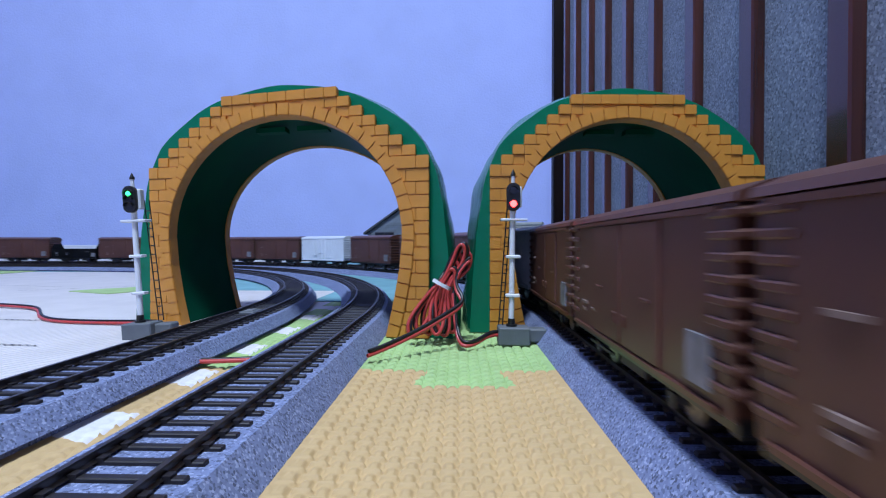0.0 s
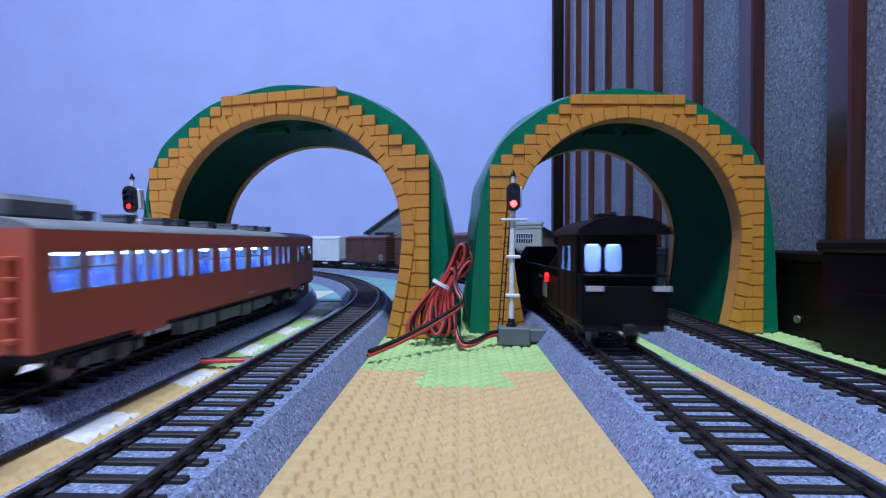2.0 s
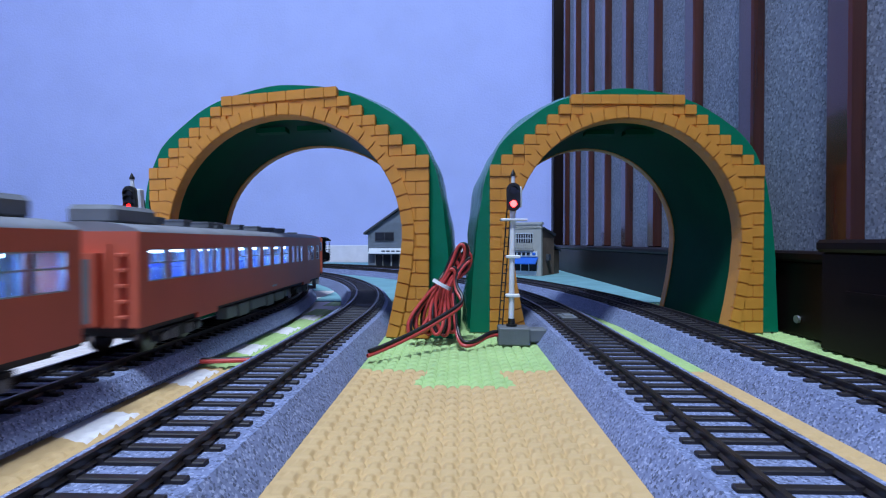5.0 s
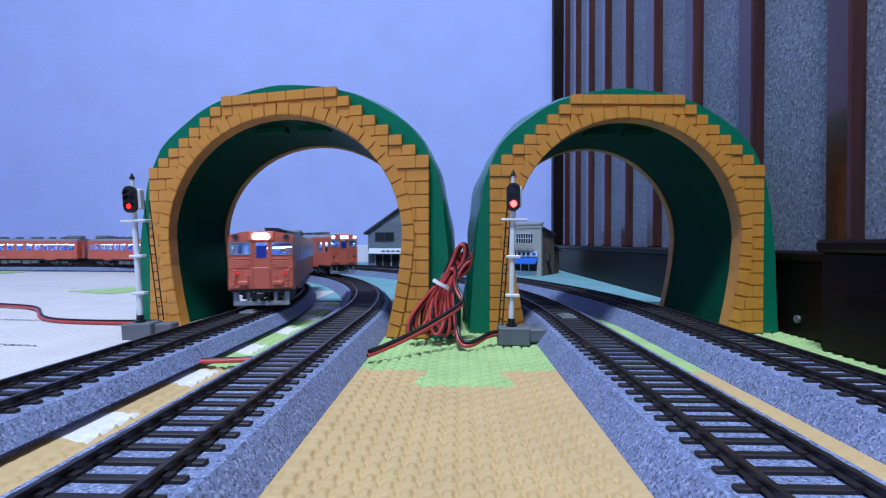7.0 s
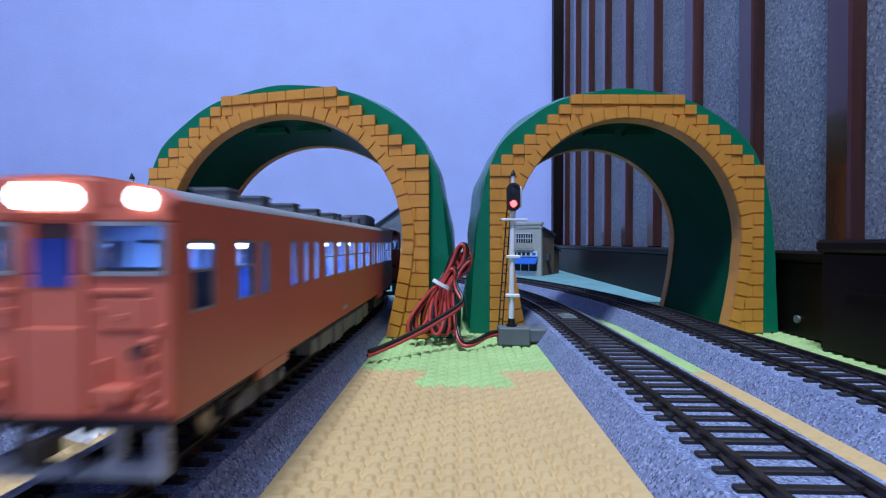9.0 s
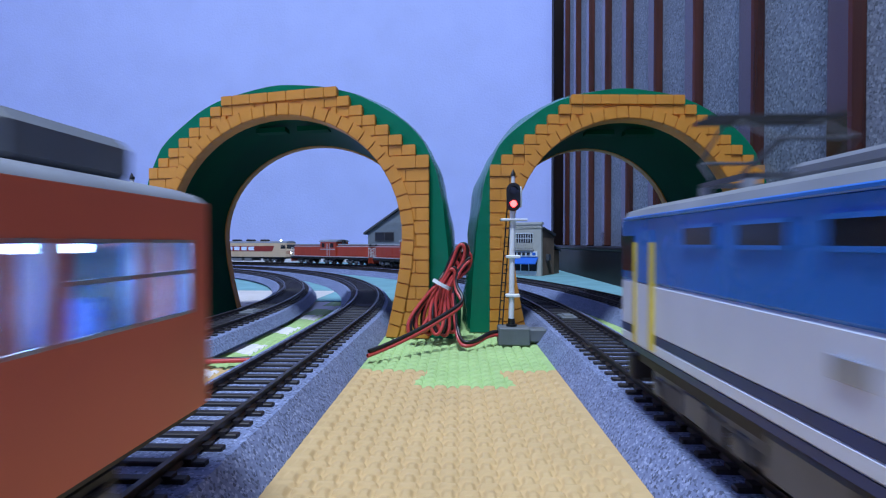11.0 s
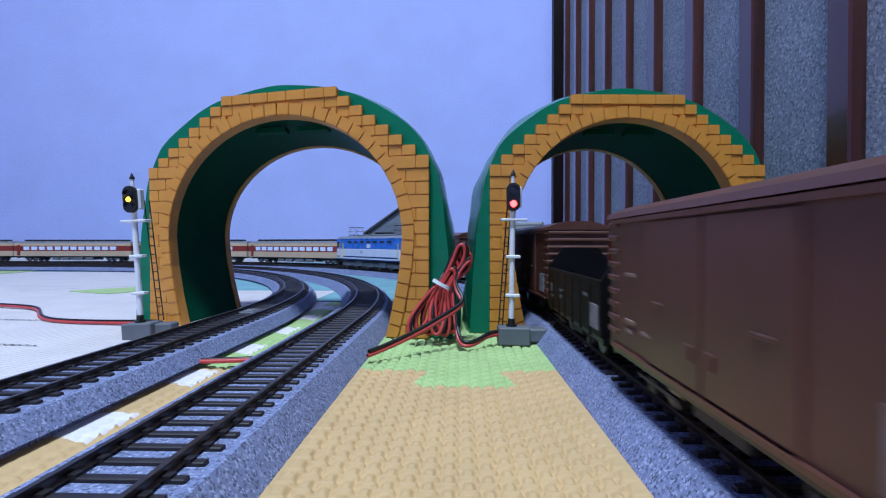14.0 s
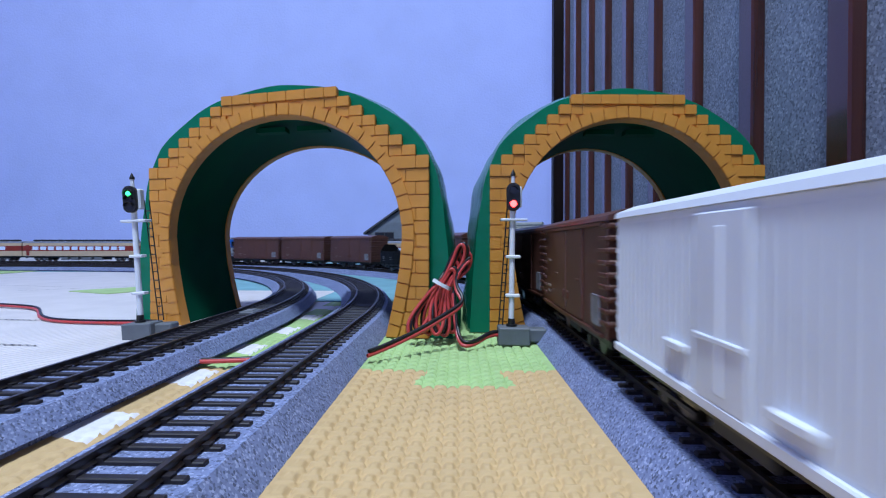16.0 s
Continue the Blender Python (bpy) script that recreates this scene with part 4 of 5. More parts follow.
def brake_van(label):
    """Black brake van with a lit cabin and an open rear deck."""
    c = thing("brake_van", label, "brake van", "goods train")
    H, CB, CF = 37.0, -27.5, 9.0      # cabin from CB to CF, low decks beyond
    wins = [(-17.5, -10), (-5.5, 2)]
    for sx in (-1, 1):
        x = sx * 15.3
        side = mpart("cabin_side", [(x - 0.5, x + 0.5, CB, CF, 9.6, 27.6)], M_BLACKCAR, c)
        mpart("upper_board", [(x - 0.5, x + 0.5, CB, CF, 38.6, 44)], M_BLACKCAR, side)
        for y0, y1 in ((CB, -17.5), (-10, -5.5), (2, CF)):
            mpart("window_post", [(x - 0.5, x + 0.5, y0, y1, 27.5, 38.7)], M_BLACKCAR, side)
        for y in (-22, -8, 6):
            mpart("stake", [(x + sx * 0.3 - 0.5, x + sx * 0.3 + 0.5, y - 0.6, y + 0.6, 9.6, 27.4)], M_BLACKCAR, side)
        low = mpart("deck_side", [(x - 0.5, x + 0.5, CF, H, 9.6, 23.5)], M_BLACKCAR, c)
        mpart("side_rail", [(x - 0.4, x + 0.4, CF, H, 27.0, 27.8)], M_BLACKCAR, low)
        for y in (16, 24, H - 0.5):
            mpart("rail_post", [(x - 0.4, x + 0.4, y - 0.4, y + 0.4, 23.4, 27.4)], M_BLACKCAR, low)
    mpart("cabin_front", [(-15.6, 15.6, CF - 0.6, CF + 0.6, 9.6, 44)], M_BLACKCAR, c)
    mpart("front_deck", [(-15, 15, CF, H, 9.2, 11)], M_BLACKCAR, c)
    mpart("front_board", [(-15.6, 15.6, H - 0.5, H + 0.5, 9.6, 23.5)], M_BLACKCAR, c)
    mpart("locker", [(-9, 9, CF + 1, CF + 12, 10.8, 25.0)], M_BLACKCAR, c, 0.5)
    end = mpart("cabin_end", [(-15.6, 15.6, CB - 0.5, CB + 0.5, 9.6, 28.3)], M_BLACKCAR, c)
    mpart("upper_board", [(-15.6, 15.6, CB - 0.5, CB + 0.5, 38.8, 44)], M_BLACKCAR, end)
    for x0, x1 in ((-15.6, -12.6), (-6.2, -4.6), (1.8, 15.6)):
        mpart("window_post", [(x0, x1, CB - 0.5, CB + 0.5, 28.2, 38.9)], M_BLACKCAR, end)
    for x0 in (-12.6, -4.6):
        mpart("end_window", [(x0, x0 + 6.4, CB - 0.1, CB + 0.1, 28.3, 38.8)], GLASS, end)
        # rounded corners of the opening
        for u, sg in ((x0, 1), (x0 + 6.4, -1)):
            for z, sz in ((28.3, 1), (38.8, -1)):
                mprism("corner_piece", [(u, z), (u + sg * 1.2, z), (u, z + sz * 1.2)], CB - 0.45, CB + 0.45, M_BLACKCAR, end)
    mprism("roof", [(-17.8, 42.6), (-16.8, 44.8), (-11, 47.8), (-5, 49.2), (5, 49.2), (11, 47.8), (16.8, 44.8), (17.8, 42.6), (16.8, 42.4), (-16.8, 42.4)], -H - 1, CF + 2, M_BLACKCAR, c, smooth=True)
    mpart("light_strip", [(-10, 10, CB + 2, 6, 38.5, 39.5)], M_LEDVAN, c, label="glowing interior light")
    mpart("cabin_wall", [(-14.6, 14.6, 7, 8, 11, 43)], M_LETTER, c)
    mpart("cabin_bench", [(-13, -4, -20, 4, 10, 24)], M_SKIRT, c, 0.5)
    for sx in (-1, 1):
        for a, b in wins:
            pane(a, b, 27.6, 38.6, sx * 15.3, c)
            fr = (sx * 15.6 - 0.4, sx * 15.6 + 0.4)
            mpart("window_frame", [(*fr, a - 0.7, a + 0.4, 27.0, 39.2), (*fr, b - 0.4, b + 0.7, 27.0, 39.2), (*fr, a, b, 27.0, 28.0), (*fr, a, b, 38.2, 39.2)], M_BLACKCAR, c)
    mpart("deck", [(-16, 16, -H, CB, 9.2, 11)], M_BLACKCAR, c)
    mpart("deck_end", [(-16, 16, -H - 0.6, -H + 0.6, 9.6, 23.5)], M_BLACKCAR, c)
    mpart("deck_rail", [(-16, 16, -H - 0.5, -H + 0.5, 27.0, 27.8)], M_BLACKCAR, c)
    for sx in (-1, 1):
        mpart("deck_post", [(sx * 15.5 - 0.4, sx * 15.5 + 0.4, -H - 0.5, -H + 0.5, 9.6, 44)], M_BLACKCAR, c)
    mpart("white_plate", [(-14.5, -8.0, -H - 1.2, -H - 0.4, 21.8, 23.7)], M_LETTER, c)
    mpart("white_plate", [(10.5, 17.0, -H - 1.2, -H - 0.4, 21.8, 23.7)], M_LETTER, c)
    mpart("roof_lamp", [(-4, 4, -16, -8, 49, 51.4)], M_BLACKCAR, c, 0.5)
    mpart("chimney", [(6, 9, 1, 4, 46, 53)], M_BLACKCAR, c, 0.5)
    for sx in (-1, 1):
        mrod("tail_lamp", (sx * 16.6, H - 8, 22.5), (sx * 18.2, H - 8, 22.5), 2.3, M_LAMPRED, c, 12, "glowing red tail lamp")
    for sx in (-1, 1):
        mpart("step_rail", [(sx * 16.2 - 0.25, sx * 16.2 + 0.25, -H + 2, -H + 2.6, 10, 28)], M_BLACKPLASTIC, c)
    wagon_frame(c, H, 42)
    return c


def electric_loco(label):
    c = thing("electric_locomotive", label, "locomotive", "goods train")
    H = 101.0
    mpart("lower_body", [(-17.4, 17.4, -H, H, 13.0, 15.6), (-17.4, 17.4, -H, H, 16.9, 27.4)], M_CREAMLOCO, c, 0.5, "pale cream lower body")
    mpart("waist_stripe", [(-17.35, 17.35, -H + 0.3, H - 0.3, 15.4, 17.1), (-17.3, 17.3, -H + 0.2, H - 0.2, 11.8, 13.1)], M_NAVY, c)
    mpart("upper_body", [(-17.4, 17.4, -H, H, 27.3, 41.5)], M_BLUELOCO, c, 0.6, "bright blue upper body")
    mprism("roof", [(-17.2, 41.4), (-16, 43.2), (-10, 44.8), (0, 45.4), (10, 44.8), (16, 43.2), (17.2, 41.4)], -H + 1, H - 1, M_ROOFGREY, c, smooth=True)
    for sx in (-1, 1):
        x = sx * 17.45
        for k in range(7):
            y = -57 + 19 * k
            lv = mpart("side_window", [(x - 0.30, x + 0.30, y - 6, y + 6, 35.6, 38.4)], M_DARKGLASS, c)
            mpart("window_rim", [(x - 0.42, x + 0.42, y - 6.6, y - 6, 35.0, 39.0), (x - 0.42, x + 0.42, y + 6, y + 6.6, 35.0, 39.0), (x - 0.42, x + 0.42, y - 6.6, y + 6.6, 38.4, 39.0), (x - 0.42, x + 0.42, y - 6.6, y + 6.6, 35.0, 35.6)], M_BLUELOCO, lv)
        mpart("gutter", [(x - 0.5, x + 0.5, -98, 98, 41.0, 41.8)], M_BLUELOCO, c, 0.2)
        mpart("rating_plate", [(x - 0.4, x + 0.4, 18, 24, 21.6, 24.2)], M_STEEL, c, 0.1)
        for e in (-1, 1):
            y = e * 84
            d = mpart("cab_door", [(x - 0.4, x + 0.4, y - 4.5, y + 4.5, 27.4, 38.5)], M_BLUELOCO, c)
            mpart("cab_door", [(x - 0.4, x + 0.4, y - 4.5, y + 4.5, 14.0, 27.2)], M_CREAMLOCO, c)
            mpart("handrail", [(x - 0.9, x + 0.9, y - 5.6, y - 4.6, 14, 36), (x - 0.9, x + 0.9, y + 4.6, y + 5.6, 14, 36)], M_YELLOW, c, label="yellow painted door handrail")
            mpart("cab_side_window", [(x - 0.35, x + 0.35, e * 95.5 - 4, e * 95.5 + 4, 29.5, 37.5)], M_DARKGLASS, c)
        mpart("marking", [(x - 0.4, x + 0.4, -5, 5, 29, 34)], M_CREAMLOCO, c)
    for e in (-1, 1):
        f = e * H
        mpart("windscreen", [(-14, -1, min(f, f + e * 0.5), max(f, f + e * 0.5), 29.5, 38)], M_DARKGLASS, c)
        mpart("windscreen", [(1, 14, min(f, f + e * 0.5), max(f, f + e * 0.5), 29.5, 38)], M_DARKGLASS, c)
        for sx in (-1, 1):
            mrod("headlamp", (sx * 9, f, 23), (sx * 9, f + e * 1.4, 23), 2, M_LAMPOFF, c)
        mpart("pilot", [(-15, 15, f - 2, f + 2, 3, 9)], M_DARKGREY, c, 0.5)
        coupler(f, c)
        # pantograph
        y = e * 66
        p = mpart("pantograph", [(-9, 9, y - 9, y - 8, 46.5, 47.4), (-9, 9, y + 8, y + 9, 46.5, 47.4), (-9, -8, y - 9, y + 9, 46.5, 47.4), (8, 9, y - 9, y + 9, 46.5, 47.4)], M_PANTO, c, label="raised steel diamond pantograph")
        for sx in (-1, 1):
            for d in (-1, 1):
                mrod("arm", (sx * 8, y + d * 5, 47.2), (sx * 6.5, y + d * 14, 52), 0.35, M_PANTO, p, 6)
                mrod("arm", (sx * 6.5, y + d * 14, 52), (sx * 7.5, y + d * 2, 57.5), 0.3, M_PANTO, p, 6)
        for d in (-1, 1):
            mrod("cross_arm", (-6.5, y + d * 14, 52), (6.5, y + d * 14, 52), 0.35, M_PANTO, p, 6)
        mpart("contact_shoe", [(-13, 13, y - 3.2, y - 1.8, 57.4, 58.2), (-13, 13, y + 1.8, y + 3.2, 57.4, 58.2)], M_DARKGREY, p)
        mpart("insulator", [(sx * 8 - 1, sx * 8 + 1, y + d * 8 - 1, y + d * 8 + 1, 43.5, 46.6) for sx in (-1, 1) for d in (-1, 1)], M_SKIRT, c)
    for y in (-34, 0, 34):
        mpart("roof_vent", [(-8, 8, y - 12, y + 12, 45, 47.2)], M_ROOFGREY, c, 0.6)
    for y in (-66, 0, 66):
        bogie(y, c, 34, M_MIDGREY)
    for y in (-33, 33):
        mpart("equipment_box", [(-14.5, 14.5, y - 9, y + 9, 3.5, 10)], M_MIDGREY, c, 0.6)
    mpart("underframe", [(-14, 14, -H + 4, H - 4, 8.2, 10)], M_DARKGREY, c)
    return c


M_PANTO = mat("dull_grey_metal", (0.10, 0.105, 0.12), 0.5, metal=0.5, var=0.15)
M_NAVY = mat("navy_stripe_paint", (0.012, 0.03, 0.13), 0.4, var=0.1)


def diesel_loco(label, lit):
    """Centre-cab red diesel locomotive with two hoods."""
    c = thing("diesel_locomotive", label, "locomotive", "express train")
    H = 105.0
    mpart("underframe", [(-16.5, 16.5, -H, H, 9.6, 14)], M_BLACKPLASTIC, c, 0.3)
    mpart("white_stripe", [(-16.7, 16.7, -H + 0.3, H - 0.3, 13.4, 14.6)], M_LETTER, c)
    for y0, y1 in ((-H + 4, -20), (22, H - 4)):
        hood = mpart("hood", [(-12.5, 12.5, y0, y1, 14.4, 33.0)], M_DIESELRED, c, 0.8, "red painted engine hood")
        mpart("hood_stripe", [(-12.7, 12.7, y0 - 0.2, y1 + 0.2, 31.2, 32.4)], M_LETTER, hood)
        mpart("hood_top", [(-11.8, 11.8, y0 + 0.6, y1 - 0.2, 32.8, 36.2)], M_ROOFGREY, hood, 1.2)
        for k in range(4):
            yy = y0 + 12 + k * 17
            for sx in (-1, 1):
                mpart("hood_door", [(sx * 12.6 - 0.3, sx * 12.6 + 0.3, yy - 7, yy + 7, 17, 30)], M_DIESELRED, hood, 0.1)
    mpart("cab", [(-16.4, 16.4, -20, 22, 14, 40)], M_DIESELRED, c, 0.6, "red centre cab")
    mprism("cab_roof", [(-17, 39.8), (-15.5, 42), (-9, 43.6), (0, 44.2), (9, 43.6), (15.5, 42), (17, 39.8)], -22, 24, M_ROOFGREY, c, smooth=True)
    for sx in (-1, 1):
        x = sx * 16.5
        mpart("cab_window", [(x - 0.3, x + 0.3, -15, -7, 30, 37.5)], M_DARKGLASS, c)
        mpart("cab_window", [(x - 0.3, x + 0.3, 8, 17, 30, 37.5)], M_DARKGLASS, c)
        mpart("cab_stripe", [(x - 0.35, x + 0.35, -19.5, 21.5, 26, 27.6), (x - 0.35, x + 0.35, -1, 0.6, 15, 37), (x - 0.35, x + 0.35, 6, 7, 15, 37)], M_LETTER, c)
    for e in (-1, 1):
        f = e * H
        for sx in (-1, 1):
            mrod("headlamp", (sx * 7.4, f - e * 4, 34.4), (sx * 7.4, f - e * 2.4, 34.4), 1.6, M_LAMPWHITE if (lit and e > 0) else M_LAMPOFF, c, 14, "bright white lit headlamp" if (lit and e > 0) else "")
        for sx in (-1, 1):
            for a, b in (((4, 14), (4, 27)), ((15.5, 14), (15.5, 29)), ((4, 27), (9, 27)), ((9, 27), (9, 14)), ((15.5, 29), (11.5, 29)), ((11.5, 29), (11.5, 14)), ((4, 22), (9, 22))):
                mrod("handrail", (sx * a[0], f, a[1]), (sx * b[0], f, b[1]), 0.5, M_POSTWHITE, c, 6)
        mpart("buffer_beam", [(-15.5, 15.5, f - 1.4, f + 0.8, 4, 13)], M_DIESELRED, c, 0.3)
        coupler(f, c)
    for y in (-70, 66):
        bogie(y, c, 28)
    bogie(0, c, 20)
    mpart("chimney", [(-3, 3, 24, 30, 33, 43)], M_DARKGREY, c, 0.6)
    return c


def express_car(nose, label):
    """Cream and crimson express railcar with roof cooling units."""
    c = thing("express_railcar", label, "railcar", "express train")
    H = 130.0
    wins = [(-100 + 17.5 * k, -87 + 17.5 * k) for k in range(9)] if nose else [(-108 + 17.5 * k, -95 + 17.5 * k) for k in range(12)]
    body = mpart("body", [(-17.4, 17.4, -H, H, 11.4, 23.0), (-17.4, 17.4, -H, H, 34.2, 40.2)], M_CREAM, c, 0.5)
    mpart("window_band", [(-17.38, 17.38, -H + 0.2, (H - 46 if nose else H - 0.2), 22.8, 34.4)], M_MAROON, c, label="crimson window band")
    if nose:
        mpart("band_front", [(-17.36, 17.36, H - 46.2, H - 0.5, 22.8, 34.4)], M_CREAM, c, 0.4)
        mprism("band_tip", [(H - 47, 23), (H - 34, 23), (H - 28, 34.2), (H - 47, 34.2)], -17.45, 17.45, M_MAROON, c, axis="x")
        mpart("bonnet", [(-16.8, 16.8, H - 1, H + 7, 11.4, 28)], M_CREAM, c, 1.6)
        mpart("nose_stripe", [(-16.9, 16.9, H - 16, H + 7.1, 18.6, 19.4), (-16.9, 16.9, H - 18, H + 7.1, 20.6, 21.4), (-16.9, 16.9, H - 20, H + 7.1, 22.6, 23.4)], M_MAROON, c)
        mpart("cab_window", [(-17.5, 17.5, H - 13, H - 2, 28.5, 36.5), (-15, 15, H - 4, H + 0.5, 28.5, 36.5)], M_DARKGLASS, c)
        mpart("headlamp", [(-2.6, 2.6, H - 26, H - 23, 42.5, 47.0)], M_LAMPWHITE, c, 1.2)
        for sx in (-1, 1):
            mrod("front_lamp", (sx * 12, H + 6.8, 20.5), (sx * 12, H + 8.2, 20.5), 2.2, M_LAMPWHITE, c, 12)
    mprism("roof", [(u * 0.97, z - 3.6) for u, z in ROOF], -H + 0.5, H - 0.5, M_ROOFGREY, c, smooth=True)
    for a, b in wins:
        for sx in (-1, 1):
            pane(a, b, 25, 32.5, sx * 17.45, body, M_CREAMWIN)
    for sx in (-1, 1):
        mpart("waist_line", [(sx * 17.4 - 0.2, sx * 17.4 + 0.2, -H, H, 34.0, 34.8)], M_CREAM, c)
        mpart("door", [(sx * 17.45 - 0.2, sx * 17.45 + 0.2, -122, -115, 13, 36)], M_MAROON, c)
    for k in range(6 if nose else 13):
        y = -105 + 34.5 * k if nose else -108 + 18 * k
        mpart("cooling_unit", [(-8, 8, y - 7.5, y + 7.5, 43.4, 47.6)], M_DARKGREY, c, 1.8, "dark grey rounded roof unit")
    mpart("underframe", [(-13, 13, -H + 4, H - 4, 8.2, 11.4)], M_DARKGREY, c)
    for sx in (-1, 1):
        for y0, y1 in ((-46, -30), (-24, -8), (0, 22), (28, 46)):
            mpart("equipment_box", [(sx * 13 - 3, sx * 13 + 3, y0, y1, 3.2, 9)], M_MIDGREY, c, 0.5)
    bogie(-90, c); bogie(90, c)
    coupler(-H, c)
    return c


# ---- colour light signals ----
SIGNAL_ROWS = []


def lens_rows(home, spans):
    """The lens stands forward while lit and rests inside its head otherwise."""
    def at(on):
        return pose(home[0], home[1] - (0.0016 if on else 0.0), home[2])
    rows = [(0.0, at(spans[0][1]))]
    for (t0, s0), (t1, s1) in zip(spans, spans[1:]):
        rows += [(t1 - 0.05, at(s0)), (t1 + 0.05, at(s1))]
    rows.append((16.0, at(spans[-1][1])))
    return rows


def signal(label, lenses, side=1):
    s = thing("colour_light_signal", label, "signal", "model signals")
    base = mpart("base", [(-7, 9, -6, 6, 0, 9)], M_GREYBASE, s, 0.6, "grey plastic base block")
    mpart("base_wing", [(8, 18, -2, 6, 1.0, 8)], M_GREYBASE, s, 0.8)
    mrod("socket", (0, 0, 9), (0, 0, 13), 1.9, M_BLACKPLASTIC, s)
    mrod("socket_foot", (0, 0, 8.8), (0, 0, 10.2), 2.8, M_BLACKPLASTIC, s)
    mrod("post", (0, 0.4, 12), (0, 0.4, 80), 1.45, M_POSTWHITE, s, 12, "white round post")
    mrod("post_top", (0, 0.4, 79), (0, 0.4, 86.5), 1.0, M_POSTWHITE, s, 10)
    mrod("finial", (0, 0.4, 86.3), (0, 0.4, 87.4), 1.35, M_BLACKPLASTIC, s)
    bm = bmesh.new()
    rod(bm, (0, 0.0004, 0.0874), (0, 0.0004, 0.0898), 0.0012, 10, 0.0002)
    part("finial_tip", bm, M_BLACKPLASTIC, s)
    for z in (24, 44):
        mpart("bracket", [(-3.2, 4.2, -1.8, 2.6, z, z + 1.6)], M_POSTWHITE, s, 0.4)
    mpart("platform", [(-6.2, 7.4, -2.5, 4, 63.2, 64.4)], M_POSTWHITE, s, 0.3)
    # ladder behind the post
    bm = bmesh.new()
    for x in ((4.6, 7.4) if side > 0 else (1.2, 3.2)):
        rod(bm, (side * (x / 1000 + 0.003), 0.004, 0.009), (side * (x / 1000 - 0.001), 0.004, 0.075), 0.00035, 6)
    for k in range(13):
        f = k / 13
        z = 12 + 62 * f
        rod(bm, ((7.5 - 3.8 * f if side > 0 else -4.1 + 3.8 * f) / 1000, 0.004, z / 1000), ((10.3 - 3.8 * f if side > 0 else -6.1 + 3.8 * f) / 1000, 0.004, z / 1000), 0.0003, 6)
    part("ladder", bm, M_BLACKPLASTIC, s, "thin black ladder")
    # rounded head
    out = []
    for k in range(20):
        a = 2 * math.pi * k / 20
        out.append((3.5 * math.cos(a), 75.3 + (3.8 if math.sin(a) > 0 else -3.8) + 3.4 * math.sin(a)))
    mprism("head", out, -3.2, -1.0, M_BLACKPLASTIC, s, label="black oval signal head", smooth=False)
    mpart("head_box", [(-1.5, 4.6, -1.0, 3.2, 70, 81)], M_POSTWHITE, s, 0.6)
    for z, m, lit, spans in lenses:
        h = mrod("hood", (0, -3.2, z), (0, -3.35, z), 2.0, M_LAMPOFF, s, 14)
        bm = bmesh.new()
        bmesh.ops.create_uvsphere(bm, u_segments=14, v_segments=8, radius=0.00175 if side < 0 else 0.00135, matrix=Matrix.Diagonal((1, 0.35, 1, 1)))
        l = part("lens", bm, m, s, lit, smooth=True)
        home = (0.0, -0.0022, z / 1000)
        l.location = home
        SIGNAL_ROWS.append((l, lens_rows(home, spans)))
        bm = bmesh.new()
        for k in range(8):
            a0, a1 = math.pi * k / 8, math.pi * (k + 1) / 8
            vs = [bm.verts.new((r * math.cos(a) / 1000, y / 1000, (z + r * math.sin(a)) / 1000)) for r in (2.1, 2.35) for a, y in ((a0, -3.2), (a1, -3.2), (a1, -5.2), (a0, -5.2))]
            bm.faces.new(vs[:4]); bm.faces.new(vs[4:])
            bm.faces.new((vs[3], vs[2], vs[6], vs[7]))
        bmesh.ops.remove_doubles(bm, verts=bm.verts, dist=0.00002)
        part("visor", bm, M_BLACKPLASTIC, s)
    return s


sig_l = signal("slim white signal post with black three-light head", [
    (78.2, M_SIGGREEN, "green signal lens", [(0, True), (1.55, False), (15.82, True)]),
    (75.2, M_SIGYEL, "yellow signal lens", [(0, False), (10.2, True), (15.85, False)]),
    (71.6, M_SIGRED2, "red signal lens", [(0, False), (1.55, True), (10.2, False)])])
sig_l.matrix_basis = pose(-0.1715, 0.2630, 0, 0, -3.2, 0)
sig_r = signal("slim white signal post showing a red light", [
    (78.6, M_LAMPOFF, "dark signal lens", [(0, False), (16, False)]),
    (71.8, M_SIGRED, "glowing red signal lens", [(0, True), (16, True)])], -1)
sig_r.matrix_basis = pose(0.0270, 0.2570, 0, 0, 0.6, 0)


# ---- two-core wires ----
def tube(name, pts, r, material, parent, closed=False, label=""):
    cu = bpy.data.curves.new(name, "CURVE")
    cu.dimensions, cu.bevel_depth, cu.bevel_resolution, cu.resolution_u = "3D", r, 2, 8
    sp = cu.splines.new("NURBS")
    sp.points.add(len(pts) - 1)
    for p, q in zip(sp.points, pts):
        p.co = (*q, 1)
    sp.use_endpoint_u, sp.order_u, sp.use_cyclic_u = not closed, 4 if len(pts) > 3 else 3, closed
    cu.materials.append(material)
    ob = new(name, cu)
    me = bpy.data.meshes.new_from_object(ob)
    bpy.data.objects.remove(ob)
    o = new(name, me)
    o.parent = parent
    if label:
        tagged(o, label)
    return o


def twin(pts, parent, off=(0.0011, 0.0, 0.0013), closed=False):
    tube("red_core", pts, 0.00092, M_WIRERED, parent, closed, "red insulated wire")
    tube("black_core", [tuple(a + b for a, b in zip(p, off)) for p in pts], 0.00092, M_WIREBLACK, parent, closed, "black insulated wire")


